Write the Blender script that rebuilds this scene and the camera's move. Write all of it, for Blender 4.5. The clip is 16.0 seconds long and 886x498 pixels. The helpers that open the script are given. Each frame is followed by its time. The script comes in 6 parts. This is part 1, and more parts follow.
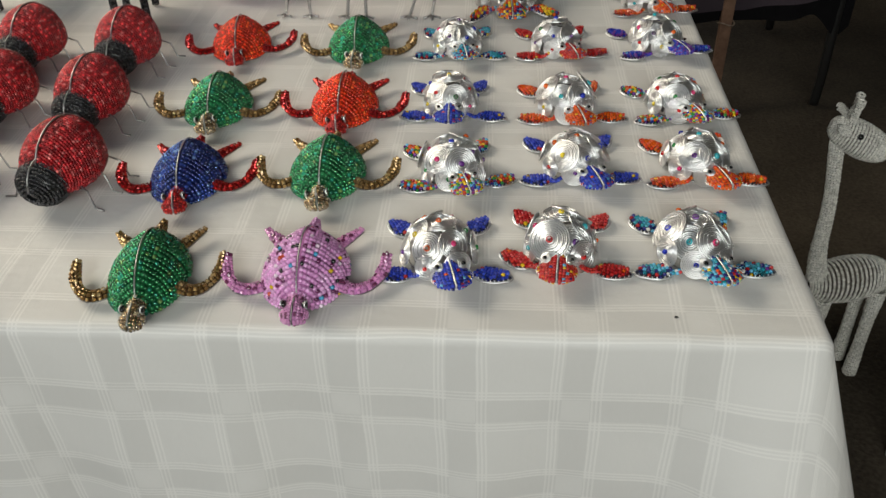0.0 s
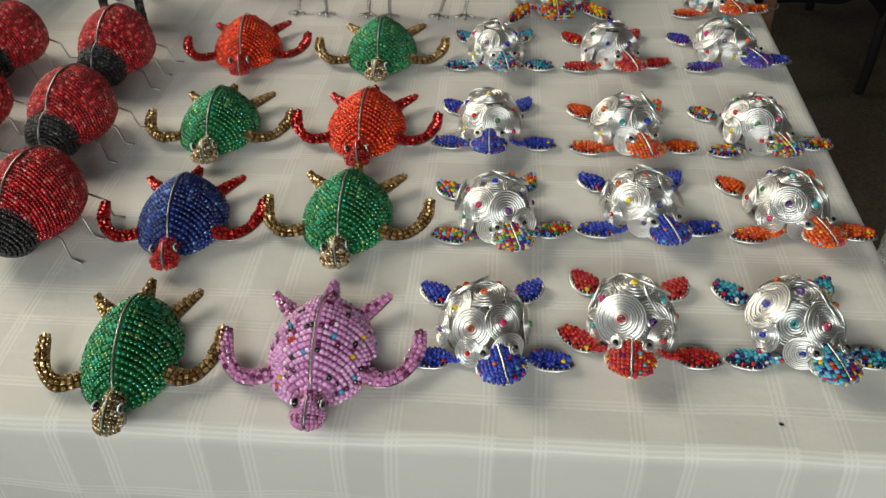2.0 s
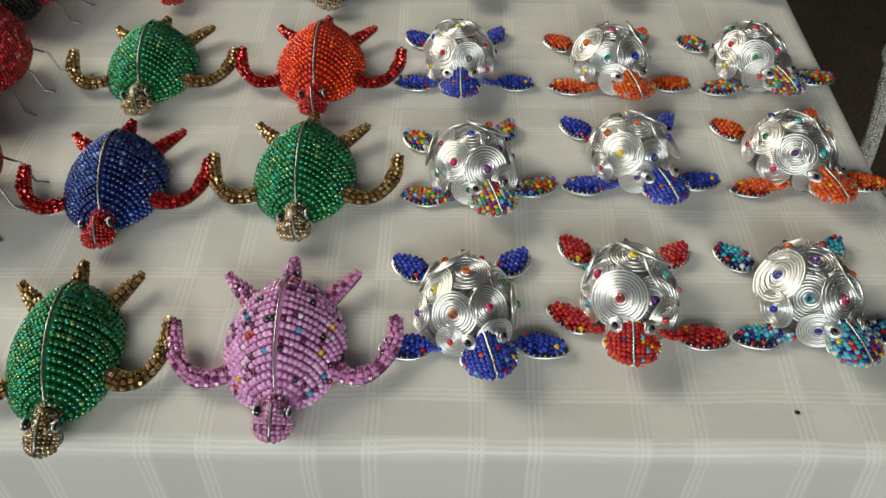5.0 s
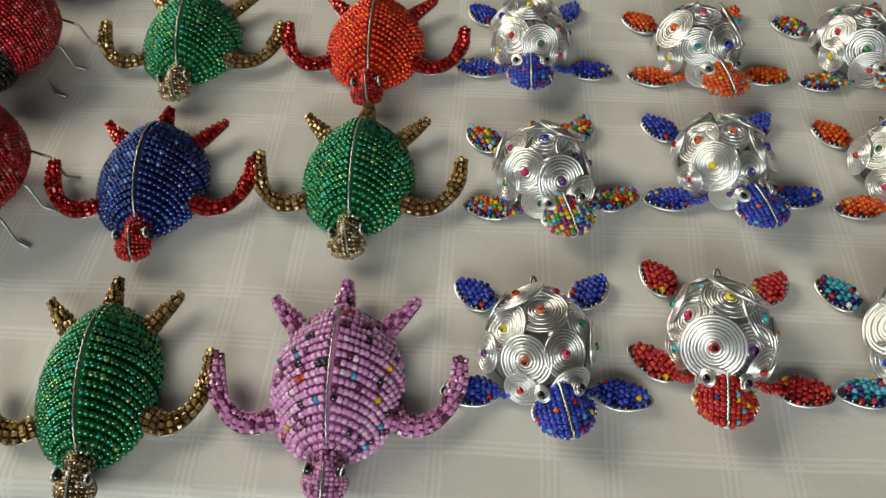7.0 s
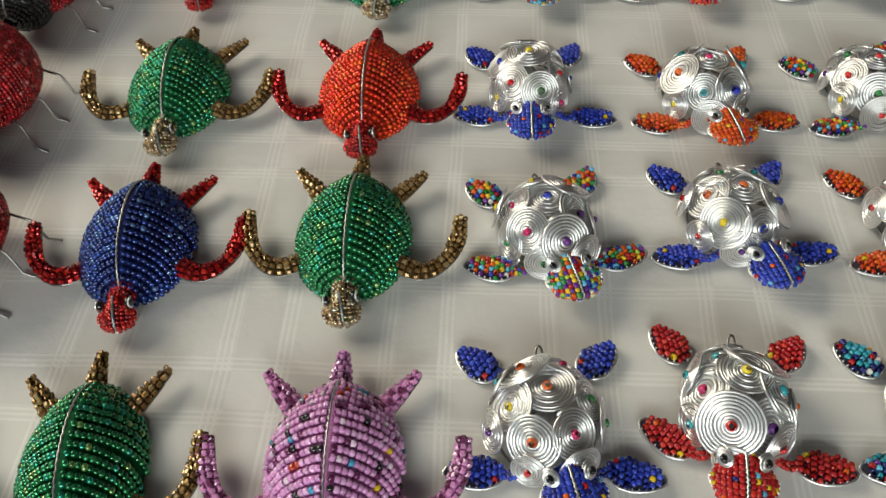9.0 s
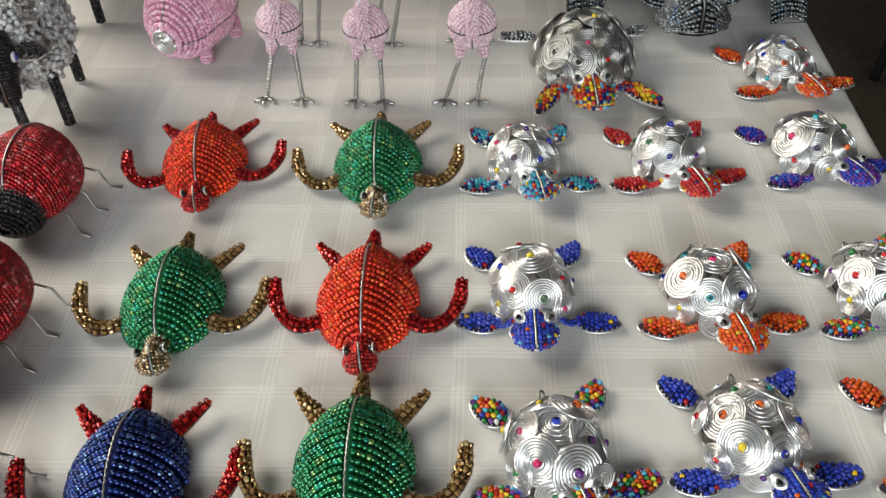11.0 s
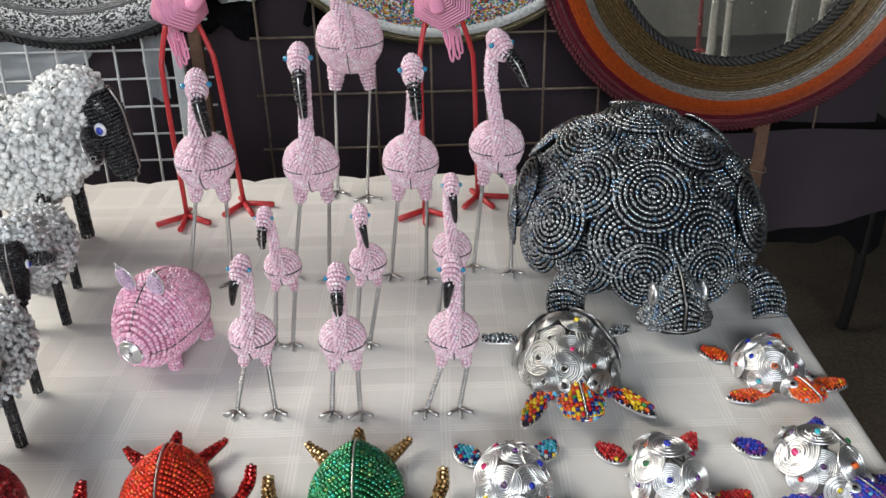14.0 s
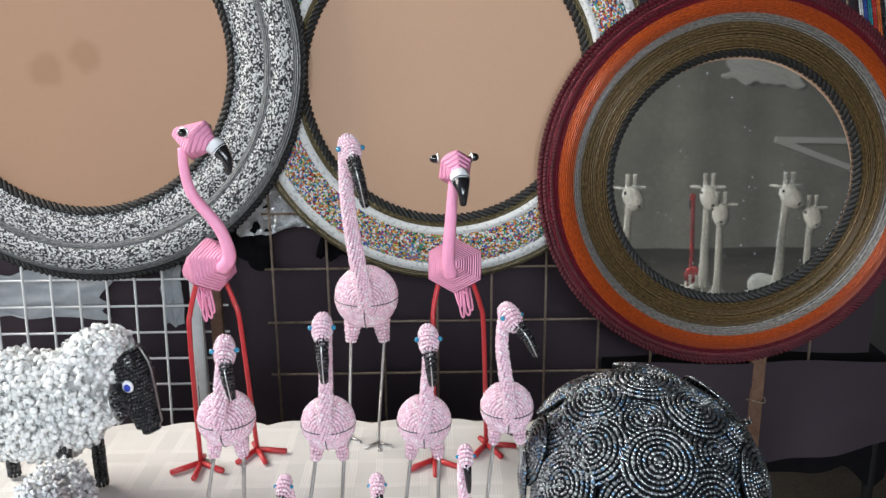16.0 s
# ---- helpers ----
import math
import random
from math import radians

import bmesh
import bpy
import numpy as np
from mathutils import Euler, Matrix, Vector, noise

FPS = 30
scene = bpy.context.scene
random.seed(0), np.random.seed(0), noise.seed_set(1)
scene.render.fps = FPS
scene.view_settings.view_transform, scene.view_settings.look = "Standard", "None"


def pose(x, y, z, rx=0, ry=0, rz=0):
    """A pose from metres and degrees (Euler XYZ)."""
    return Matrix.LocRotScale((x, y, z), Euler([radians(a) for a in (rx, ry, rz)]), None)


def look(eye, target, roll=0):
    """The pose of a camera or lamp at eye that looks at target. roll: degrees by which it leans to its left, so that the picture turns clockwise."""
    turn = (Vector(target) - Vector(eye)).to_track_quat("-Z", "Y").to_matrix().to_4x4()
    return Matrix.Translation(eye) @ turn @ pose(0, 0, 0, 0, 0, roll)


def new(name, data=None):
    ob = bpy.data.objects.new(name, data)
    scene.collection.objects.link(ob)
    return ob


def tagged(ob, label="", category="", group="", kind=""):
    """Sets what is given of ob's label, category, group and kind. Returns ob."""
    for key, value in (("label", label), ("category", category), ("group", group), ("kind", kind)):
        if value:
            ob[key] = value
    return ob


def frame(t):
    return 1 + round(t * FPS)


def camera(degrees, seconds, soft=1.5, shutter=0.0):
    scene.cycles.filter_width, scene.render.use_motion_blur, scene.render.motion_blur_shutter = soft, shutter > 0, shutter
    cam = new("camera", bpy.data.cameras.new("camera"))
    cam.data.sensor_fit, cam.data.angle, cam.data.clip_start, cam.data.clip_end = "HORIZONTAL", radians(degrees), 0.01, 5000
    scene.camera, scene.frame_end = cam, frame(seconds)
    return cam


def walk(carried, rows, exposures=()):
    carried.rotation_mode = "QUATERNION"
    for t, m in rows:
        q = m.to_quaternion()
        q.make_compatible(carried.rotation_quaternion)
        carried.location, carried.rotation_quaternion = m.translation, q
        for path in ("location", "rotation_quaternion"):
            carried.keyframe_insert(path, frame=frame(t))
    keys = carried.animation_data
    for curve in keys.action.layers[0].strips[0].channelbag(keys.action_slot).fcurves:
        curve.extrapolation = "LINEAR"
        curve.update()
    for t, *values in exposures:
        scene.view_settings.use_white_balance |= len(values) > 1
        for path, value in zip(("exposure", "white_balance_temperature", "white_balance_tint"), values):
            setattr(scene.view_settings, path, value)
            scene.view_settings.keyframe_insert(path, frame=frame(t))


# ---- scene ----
cam = camera(54.0, 16.0)
PATH = [
    (0, (0.171, -0.621, 1.324), (0.052, 0.969, 0.117), -1.6),
    (0.5, (0.146, -0.568, 1.313), (-0.01, 0.994, 0.074), -1.5),
    (1, (0.116, -0.518, 1.317), (-0.064, 1.027, 0.06), -1.9),
    (1.5, (0.12, -0.459, 1.314), (-0.046, 1.072, 0.038), -1.7),
    (2, (0.128, -0.432, 1.298), (-0.014, 1.111, 0.033), -1.6),
    (2.5, (0.122, -0.416, 1.308), (0.015, 1.076, -0.02), -1.3),
    (3, (0.062, -0.389, 1.283), (-0.015, 1.087, -0.064), -2.2),
    (3.5, (0.082, -0.372, 1.281), (0.019, 1.058, -0.116), -2.7),
    (4, (0.094, -0.353, 1.279), (0.08, 1.068, -0.128), -1.5),
    (4.2, (0.1, -0.349, 1.285), (0.095, 1.073, -0.121), -1.1),
    (6.3, (0.103, -0.239, 1.281), (0.019, 1.039, -0.256), -0.1),
    (6.5, (0.091, -0.224, 1.282), (-0.005, 1.04, -0.265), -0.7),
    (7, (0.072, -0.217, 1.283), (-0.025, 1.034, -0.274), -1.2),
    (7.5, (0.083, -0.218, 1.279), (-0.026, 1.038, -0.274), -1.9),
    (8, (0.087, -0.2, 1.281), (-0.019, 1.047, -0.279), -2.1),
    (8.2, (0.082, -0.192, 1.28), (-0.006, 1.059, -0.278), -1.4),
    (10.3, (0.059, -0.117, 1.313), (-0.023, 1.224, -0.169), -1.6),
    (10.5, (0.058, -0.109, 1.317), (-0.023, 1.26, -0.139), -1.7),
    (11, (0.057, -0.087, 1.326), (-0.019, 1.37, -0.042), -2.1),
    (11.5, (0.046, -0.066, 1.339), (-0.016, 1.452, 0.039), -2.3),
    (12, (0.048, -0.046, 1.351), (-0.005, 1.509, 0.094), -2.5),
    (12.5, (0.045, -0.029, 1.36), (0.009, 1.555, 0.139), -2.3),
    (13, (0.046, -0.019, 1.368), (0.025, 1.584, 0.172), -2.2),
    (13.5, (0.046, -0.005, 1.372), (0.037, 1.663, 0.269), -1.8),
    (14, (0.044, 0.008, 1.372), (0.044, 1.769, 0.425), -1.4),
    (14.5, (0.04, 0.014, 1.389), (0.045, 1.844, 0.583), -1.0),
    (15, (0.025, 0.008, 1.414), (0.04, 1.879, 0.707), -0.7),
    (15.5, (0.02, -0.006, 1.435), (0.039, 1.896, 0.818), -0.6),
    (16, (0.024, -0.014, 1.477), (0.038, 1.914, 0.948), -0.6),
]
K = 0.72  # metres to the unit of this plan
walk(cam, [(t, look(Vector(eye) * K, Vector(target) * K, roll)) for t, eye, target, roll in PATH],
     [(0, -0.46, 6900, 7), (1, -0.56, 7000, 5), (2, -0.52, 7050, 4), (4, -0.54, 6900, 3), (7, -0.69, 7020, 3), (11, -0.20, 6600, 7), (13.5, -0.03, 6350, 10), (16, 0.42, 6150, 10)])

# ---- light ----
world = bpy.data.worlds.new("overcast_sky")
scene.world = world
world.use_nodes = True
wn = world.node_tree
sky = wn.nodes.new("ShaderNodeTexSky")
sky.sky_type, sky.sun_disc = "NISHITA", False
sky.sun_elevation, sky.sun_rotation = radians(38), radians(-62)
wn.links.new(sky.outputs[0], wn.nodes["Background"].inputs[0])
wn.nodes["Background"].inputs[1].default_value = 0.05


def opening_light(name, eye, target, width, height, power, colour):
    """Daylight that falls in through an open side of the stall."""
    ob = new(name, bpy.data.lights.new(name, "AREA"))
    ob.data.shape, ob.data.size, ob.data.size_y, ob.data.energy, ob.data.color = "RECTANGLE", width, height, power, colour
    ob.matrix_world = look(eye, target)


opening_light("daylight_side", (-2.5, 1.5, 2.3), (0.05, 0.55, 0.55), 2.0, 1.6, 128, (1.0, 0.925, 0.80))
opening_light("daylight_front", (0.1, -2.2, 1.75), (0.35, 0.8, 0.6), 2.2, 0.9, 78, (0.93, 0.975, 1.0))

T = 0.75  # level of the table's top, in units of K metres
FLOOR = T - 0.75 / K
TAU = 2 * math.pi
rng = np.random.default_rng(7)


# ---- mesh helpers ----
def make_mesh(name, verts, faces, smooth=True):
    me = bpy.data.meshes.new(name)
    me.from_pydata(np.asarray(verts).tolist(), [], [list(f) for f in faces] if isinstance(faces, list) else np.asarray(faces).tolist())
    if smooth:
        me.shade_smooth()
    me.update()
    return me


def joined(chunks):
    verts, faces, n = [], [], 0
    for v, f in chunks:
        verts.append(np.asarray(v, float))
        faces.append(np.asarray(f, int) + n)
        n += len(v)
    return np.concatenate(verts), np.concatenate(faces)


def unit(a):
    return a / np.maximum(np.linalg.norm(a, axis=-1, keepdims=True), 1e-9)


def bead_set(pos, axis, r, l, sides=6, jitter=0.0):
    """Barrel-shaped beads at pos, strung along axis."""
    pos, axis = np.asarray(pos, float), unit(np.asarray(axis, float))
    n = len(pos)
    r = np.broadcast_to(np.asarray(r, float), n) * (1 + jitter * rng.standard_normal(n))
    l = np.broadcast_to(np.asarray(l, float), n)
    side = np.where(np.abs(axis[:, 2:3]) < 0.9, [[0, 0, 1.0]], [[1.0, 0, 0]])
    a = unit(np.cross(axis, side))
    b = np.cross(axis, a)
    ang = np.arange(sides) * TAU / sides
    ring = a[:, None] * np.cos(ang)[None, :, None] + b[:, None] * np.sin(ang)[None, :, None]
    v = np.concatenate([pos[:, None] + ring * (k * r)[:, None, None] + (axis * (h * l)[:, None])[:, None]
                        for k, h in ((0.68, -0.5), (1.0, -0.27), (1.0, 0.27), (0.68, 0.5))], 1)
    f = []
    for j in range(3):
        for s in range(sides):
            q = (s + 1) % sides
            f.append((j * sides + s, j * sides + q, (j + 1) * sides + q, (j + 1) * sides + s))
    f = np.array(f)[None] + (np.arange(n) * 4 * sides)[:, None, None]
    return v.reshape(-1, 3), f.reshape(-1, 4)


def resampled(line, step, start=0.5):
    line = np.asarray(line, float)
    d = np.r_[0, np.cumsum(np.linalg.norm(np.diff(line, axis=0), axis=1))]
    n = max(1, int(d[-1] / step))
    at = (np.arange(n) + start) * d[-1] / n
    p = np.stack([np.interp(at, d, line[:, k]) for k in range(3)], 1)
    e = 0.02 * d[-1] / n + 1e-6
    q = np.stack([np.interp(np.minimum(at + e, d[-1]), d, line[:, k]) - np.interp(np.maximum(at - e, 0), d, line[:, k]) for k in range(3)], 1)
    return p, q


def strung(lines, r, l, sides=6, jitter=0.04, loose=0.07):
    """Beads threaded along each of the lines."""
    P, A = zip(*(resampled(x, l * 1.03) for x in lines))
    P, A = np.concatenate(P), np.concatenate(A)
    P = P + rng.normal(0, r * loose, P.shape)
    return bead_set(P, A + 0.08 * np.linalg.norm(A, axis=1, keepdims=True) * rng.standard_normal(A.shape), r, l, sides, jitter)


def smooth_line(pts, n=24):
    """A soft curve through the points."""
    pts = np.asarray(pts, float)
    if len(pts) < 3:
        return np.stack([np.linspace(pts[0][k], pts[-1][k], n) for k in range(3)], 1)
    p = np.vstack([2 * pts[0] - pts[1], pts, 2 * pts[-1] - pts[-2]])
    out = []
    m = max(3, n // (len(pts) - 1))
    for i in range(1, len(p) - 2):
        for t in np.linspace(0, 1, m, endpoint=i == len(p) - 3):
            out.append(0.5 * (2 * p[i] + (p[i + 1] - p[i - 1]) * t + (2 * p[i - 1] - 5 * p[i] + 4 * p[i + 1] - p[i + 2]) * t * t
                              + (3 * p[i] - p[i - 1] - 3 * p[i + 1] + p[i + 2]) * t ** 3))
    return np.array(out)


def tube(line, r, sides=6, closed=False):
    line = np.asarray(line, float)
    n = len(line)
    r = np.broadcast_to(np.asarray(r, float), n)
    t = unit(np.gradient(line, axis=0)) if not closed else unit(np.roll(line, -1, 0) - np.roll(line, 1, 0))
    a = np.cross(t[0], (0.13, 0.21, 1.0))
    if np.linalg.norm(a) < 0.3:
        a = np.cross(t[0], (1.0, 0.1, 0))
    frames = []
    for k in range(n):
        a = unit(a - t[k] * (a @ t[k]))
        frames.append(a)
    a = np.array(frames)
    b = np.cross(t, a)
    ang = np.arange(sides) * TAU / sides
    v = line[:, None] + (a[:, None] * np.cos(ang)[None, :, None] + b[:, None] * np.sin(ang)[None, :, None]) * r[:, None, None]
    f = []
    for k in range(n if closed else n - 1):
        j = (k + 1) % n
        for s in range(sides):
            q = (s + 1) % sides
            f.append((k * sides + s, k * sides + q, j * sides + q, j * sides + s))
    v = v.reshape(-1, 3)
    if not closed:
        ends = np.array([line[0], line[-1]])
        m = len(v)
        v = np.vstack([v, ends])
        for s in range(sides):
            q = (s + 1) % sides
            f.append((q, s, m, m))
            f.append(((n - 1) * sides + s, (n - 1) * sides + q, m + 1, m + 1))
    return v, np.array(f)


def tidy(f):
    """Quads that close on one point become triangles."""
    return [tuple(q[:3]) if q[2] == q[3] else tuple(q) for q in np.asarray(f).tolist()]


def tubes_mesh(name, lines, r, sides=6):
    v, f = joined([tube(x, r, sides) for x in lines])
    return make_mesh(name, v, tidy(f))


def twisted(p, q, r, turns_per_m=130):
    """Two strands of wire twisted together."""
    p, q = np.asarray(p, float), np.asarray(q, float)
    length = np.linalg.norm(q - p)
    n = max(8, int(length * turns_per_m * 6))
    t = np.linspace(0, 1, n)
    ax = unit(q - p)
    a = unit(np.cross(ax, (0.3, 1.0, 0.1)))
    b = np.cross(ax, a)
    out = []
    for s in (0, math.pi):
        w = TAU * turns_per_m * length * t + s
        out.append(tube(p + (q - p) * t[:, None] + (a * np.cos(w)[:, None] + b * np.sin(w)[:, None]) * r, r, 5))
    return out


def ellipsoid(c, rad, nu=18, nv=12, sharp=1.0):
    u = np.linspace(0, math.pi, nv + 1)
    v = np.arange(nu) * TAU / nu
    P = np.array([[c[0] + rad[0] * math.sin(a) * math.cos(b), c[1] + rad[1] * math.cos(a), c[2] + rad[2] * math.sin(a) * math.sin(b)] for a in u for b in v])
    f = [(i * nu + j, i * nu + (j + 1) % nu, (i + 1) * nu + (j + 1) % nu, (i + 1) * nu + j) for i in range(nv) for j in range(nu)]
    return P, np.array(f)


def box_mesh(name, x0, x1, y0, y1, z0, z1, bevel=0.003):
    bm = bmesh.new()
    bmesh.ops.create_cube(bm, size=1)
    for v in bm.verts:
        v.co = Vector(((x0 + x1) / 2 + v.co.x * (x1 - x0), (y0 + y1) / 2 + v.co.y * (y1 - y0), (z0 + z1) / 2 + v.co.z * (z1 - z0)))
    if bevel:
        bmesh.ops.bevel(bm, geom=bm.edges[:], offset=bevel, segments=2, affect="EDGES")
    me = bpy.data.meshes.new(name)
    bm.to_mesh(me)
    bm.free()
    return me


def part(name, me, mat, parent=None, label="", m=None):
    ob = new(name, me)
    if not me.materials:
        me.materials.append(mat)
    elif me.materials[0] is not mat:
        ob.material_slots[0].link = "OBJECT"
        ob.material_slots[0].material = mat
    if parent is not None:
        ob.parent = parent
    if parent is None:
        ob.matrix_basis = UNITS @ (m or Matrix())
    elif m is not None:
        ob.matrix_basis = m
    if "beads" in mat.name and len(me.polygons) > 100:
        tagged(ob, kind="stuff")
    if label:
        tagged(ob, label)
    return ob


def thing(name, m, label, category, group=""):
    return_ob = new(name)
    return_ob.empty_display_size = 0.02
    return_ob.matrix_basis = UNITS @ m
    return tagged(return_ob, label, category, group)


kept = {}
UNITS = Matrix.Scale(K, 4)
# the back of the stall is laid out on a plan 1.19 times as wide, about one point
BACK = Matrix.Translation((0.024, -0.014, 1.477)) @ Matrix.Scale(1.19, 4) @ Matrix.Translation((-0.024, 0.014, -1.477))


def once(key, build):
    if key not in kept:
        kept[key] = build()
    return kept[key]


# ---- materials ----
def node_mat(name):
    m = bpy.data.materials.new(name)
    m.use_nodes = True
    return m, m.node_tree.nodes, m.node_tree.links, m.node_tree.nodes["Principled BSDF"]


def ramp_node(nt, stops, constant=True):
    r = nt.nodes.new("ShaderNodeValToRGB")
    r.color_ramp.interpolation = "CONSTANT" if constant else "LINEAR"
    while len(r.color_ramp.elements) < len(stops):
        r.color_ramp.elements.new(0.5)
    for e, (p, c) in zip(r.color_ramp.elements, stops):
        e.position, e.color = p, (*c, 1)
    return r


def bead_mat(name, mix, rough=0.2, spread=0.25, coat=0.3, film=0.0, metal=0.0):
    """Glass beads: every bead takes one colour of the mix, a little lighter or darker than its neighbours."""
    m, n, l, p = node_mat(name)
    nt = m.node_tree
    geo = n.new("ShaderNodeNewGeometry")
    total, at, stops = sum(w for w, _ in mix), 0, []
    for w, c in mix:
        stops.append((at / total, c))
        at += w
    r = ramp_node(nt, stops)
    l.new(geo.outputs["Random Per Island"], r.inputs[0])
    mul = n.new("ShaderNodeMath")
    mul.operation = "MULTIPLY"
    mul.inputs[1].default_value = 37.7
    l.new(geo.outputs["Random Per Island"], mul.inputs[0])
    fr = n.new("ShaderNodeMath")
    fr.operation = "FRACT"
    l.new(mul.outputs[0], fr.inputs[0])
    mr = n.new("ShaderNodeMapRange")
    mr.inputs["To Min"].default_value, mr.inputs["To Max"].default_value = 1 - spread, 1 + spread
    l.new(fr.outputs[0], mr.inputs[0])
    hsv = n.new("ShaderNodeHueSaturation")
    l.new(mr.outputs[0], hsv.inputs["Value"])
    l.new(r.outputs[0], hsv.inputs["Color"])
    l.new(hsv.outputs[0], p.inputs["Base Color"])
    rr = n.new("ShaderNodeMapRange")
    rr.inputs["To Min"].default_value, rr.inputs["To Max"].default_value = rough * 0.6, rough * 1.6
    l.new(fr.outputs[0], rr.inputs[0])
    l.new(rr.outputs[0], p.inputs["Roughness"])
    p.inputs["Coat Weight"].default_value = coat
    p.inputs["Coat Roughness"].default_value = 0.08
    p.inputs["Metallic"].default_value = metal
    if film:
        p.inputs["Thin Film Thickness"].default_value = film
        p.inputs["Thin Film IOR"].default_value = 1.7
    return m


def plain_mat(name, c, rough=0.5, metal=0.0, scale=60.0, amount=0.12, bump=0.1, dist=0.001, coat=0.0, second=None, big=0.0):
    """One colour with grain at two scales and fine relief."""
    m, n, l, p = node_mat(name)
    tc = n.new("ShaderNodeTexCoord")
    nz = n.new("ShaderNodeTexNoise")
    nz.inputs["Scale"].default_value, nz.inputs["Detail"].default_value = scale, 6
    l.new(tc.outputs["Object"], nz.inputs["Vector"])
    nb = n.new("ShaderNodeTexNoise")
    nb.inputs["Scale"].default_value, nb.inputs["Detail"].default_value = big or scale / 14, 3
    l.new(tc.outputs["Object"], nb.inputs["Vector"])
    add = n.new("ShaderNodeMath")
    add.operation = "ADD"
    l.new(nz.outputs[0], add.inputs[0])
    l.new(nb.outputs[0], add.inputs[1])
    mr = n.new("ShaderNodeMapRange")
    mr.inputs["From Min"].default_value, mr.inputs["From Max"].default_value = 0.6, 1.4
    l.new(add.outputs[0], mr.inputs[0])
    lo = tuple(max(0, v * (1 - amount)) for v in c)
    hi = second or tuple(min(1, v * (1 + amount)) for v in c)
    r = ramp_node(m.node_tree, [(0, lo), (1, hi)], False)
    l.new(mr.outputs[0], r.inputs[0])
    l.new(r.outputs[0], p.inputs["Base Color"])
    p.inputs["Roughness"].default_value, p.inputs["Metallic"].default_value = rough, metal
    p.inputs["Coat Weight"].default_value = coat
    if rough >= 0.8:
        p.inputs["Specular IOR Level"].default_value = 0.12  # matt, fibrous or dusty
    if bump:
        b = n.new("ShaderNodeBump")
        b.inputs["Strength"].default_value, b.inputs["Distance"].default_value = bump, dist
        l.new(nz.outputs[0], b.inputs["Height"])
        l.new(b.outputs[0], p.inputs["Normal"])
    return m


RED, ORANGE, YELLOW, GREEN = (0.45, 0.012, 0.015), (0.72, 0.11, 0.01), (0.78, 0.52, 0.02), (0.03, 0.27, 0.06)
BLUE, NAVY, TEAL, SKYB = (0.02, 0.045, 0.42), (0.015, 0.02, 0.16), (0.02, 0.30, 0.38), (0.12, 0.45, 0.68)
WHITE, BLACK, PURPLE, PINK, LIME = (0.78, 0.77, 0.74), (0.012, 0.012, 0.014), (0.14, 0.03, 0.26), (0.68, 0.10, 0.28), (0.42, 0.55, 0.05)

m_green = bead_mat("green_glass_beads", [(6, (0.016, 0.20, 0.070)), (5, (0.026, 0.27, 0.098)), (2, (0.022, 0.33, 0.21)), (1, (0.20, 0.38, 0.12))], 0.22, 0.22, 0.7, 400, 0.72)
m_bronze = bead_mat("bronze_beads", [(5, (0.30, 0.175, 0.062)), (4, (0.40, 0.25, 0.095)), (1, (0.54, 0.39, 0.19)), (1, (0.18, 0.10, 0.035))], 0.26, 0.18, 0.5, 0, 0.65)
m_goldhead = bead_mat("pale_gold_beads", [(3, (0.40, 0.26, 0.12)), (3, (0.58, 0.46, 0.30)), (1, (0.7, 0.66, 0.56)), (2, (0.14, 0.08, 0.04))], 0.2, 0.3, 0.4, 0, 0.8)
m_blueshell = bead_mat("dark_blue_glass_beads", [(5, (0.013, 0.028, 0.19)), (4, (0.020, 0.052, 0.29)), (1, (0.12, 0.22, 0.48))], 0.22, 0.25, 0.6, 420, 0.72)
m_redorange = bead_mat("orange_red_glass_beads", [(5, (0.74, 0.034, 0.010)), (4, (0.80, 0.055, 0.010)), (1, (0.88, 0.13, 0.02))], 0.22, 0.20, 0.6, 0, 0.65)
m_darkred = bead_mat("dark_red_beads", [(5, (0.48, 0.012, 0.014)), (3, (0.60, 0.03, 0.02)), (2, (0.22, 0.006, 0.008))], 0.20, 0.35, 0.4, 0, 0.6)
m_ladybug = bead_mat("ruby_red_glass_beads", [(5, (0.44, 0.008, 0.014)), (3, (0.24, 0.004, 0.008)), (2, (0.60, 0.022, 0.03)), (1, (0.78, 0.18, 0.18))], 0.18, 0.4, 0.5, 0, 0.5)
m_purple = bead_mat("lilac_beads_with_coloured_ones", [(52, (0.68, 0.30, 0.60)), (26, (0.76, 0.41, 0.70)), (8, (0.14, 0.02, 0.09)), (4, (0.02, 0.02, 0.02)), (1.2, YELLOW), (1.8, (0.05, 0.30, 0.5)), (1.5, (0.5, 0.05, 0.02)), (3, (0.80, 0.62, 0.76))], 0.14, 0.2, 0.8)
m_lilac = bead_mat("lilac_beads", [(9, (0.60, 0.25, 0.48)), (2, (0.14, 0.03, 0.08))], 0.15, 0.25, 0.7)
m_black = bead_mat("black_glass_beads", [(4, BLACK), (1, (0.03, 0.03, 0.035))], 0.2, 0.4, 0.3)
m_white = bead_mat("white_beads", [(6, (0.76, 0.76, 0.74)), (2, (0.68, 0.69, 0.68)), (1, (0.56, 0.56, 0.55))], 0.3, 0.1, 0.15)
m_clear = bead_mat("milky_white_beads", [(6, (0.76, 0.77, 0.77)), (3, (0.66, 0.67, 0.68)), (1, (0.8, 0.8, 0.8))], 0.25, 0.12, 0.3)
m_pink = bead_mat("pale_pink_beads", [(6, (0.83, 0.57, 0.67)), (3, (0.85, 0.65, 0.73)), (1, (0.87, 0.76, 0.80))], 0.16, 0.10, 0.8)
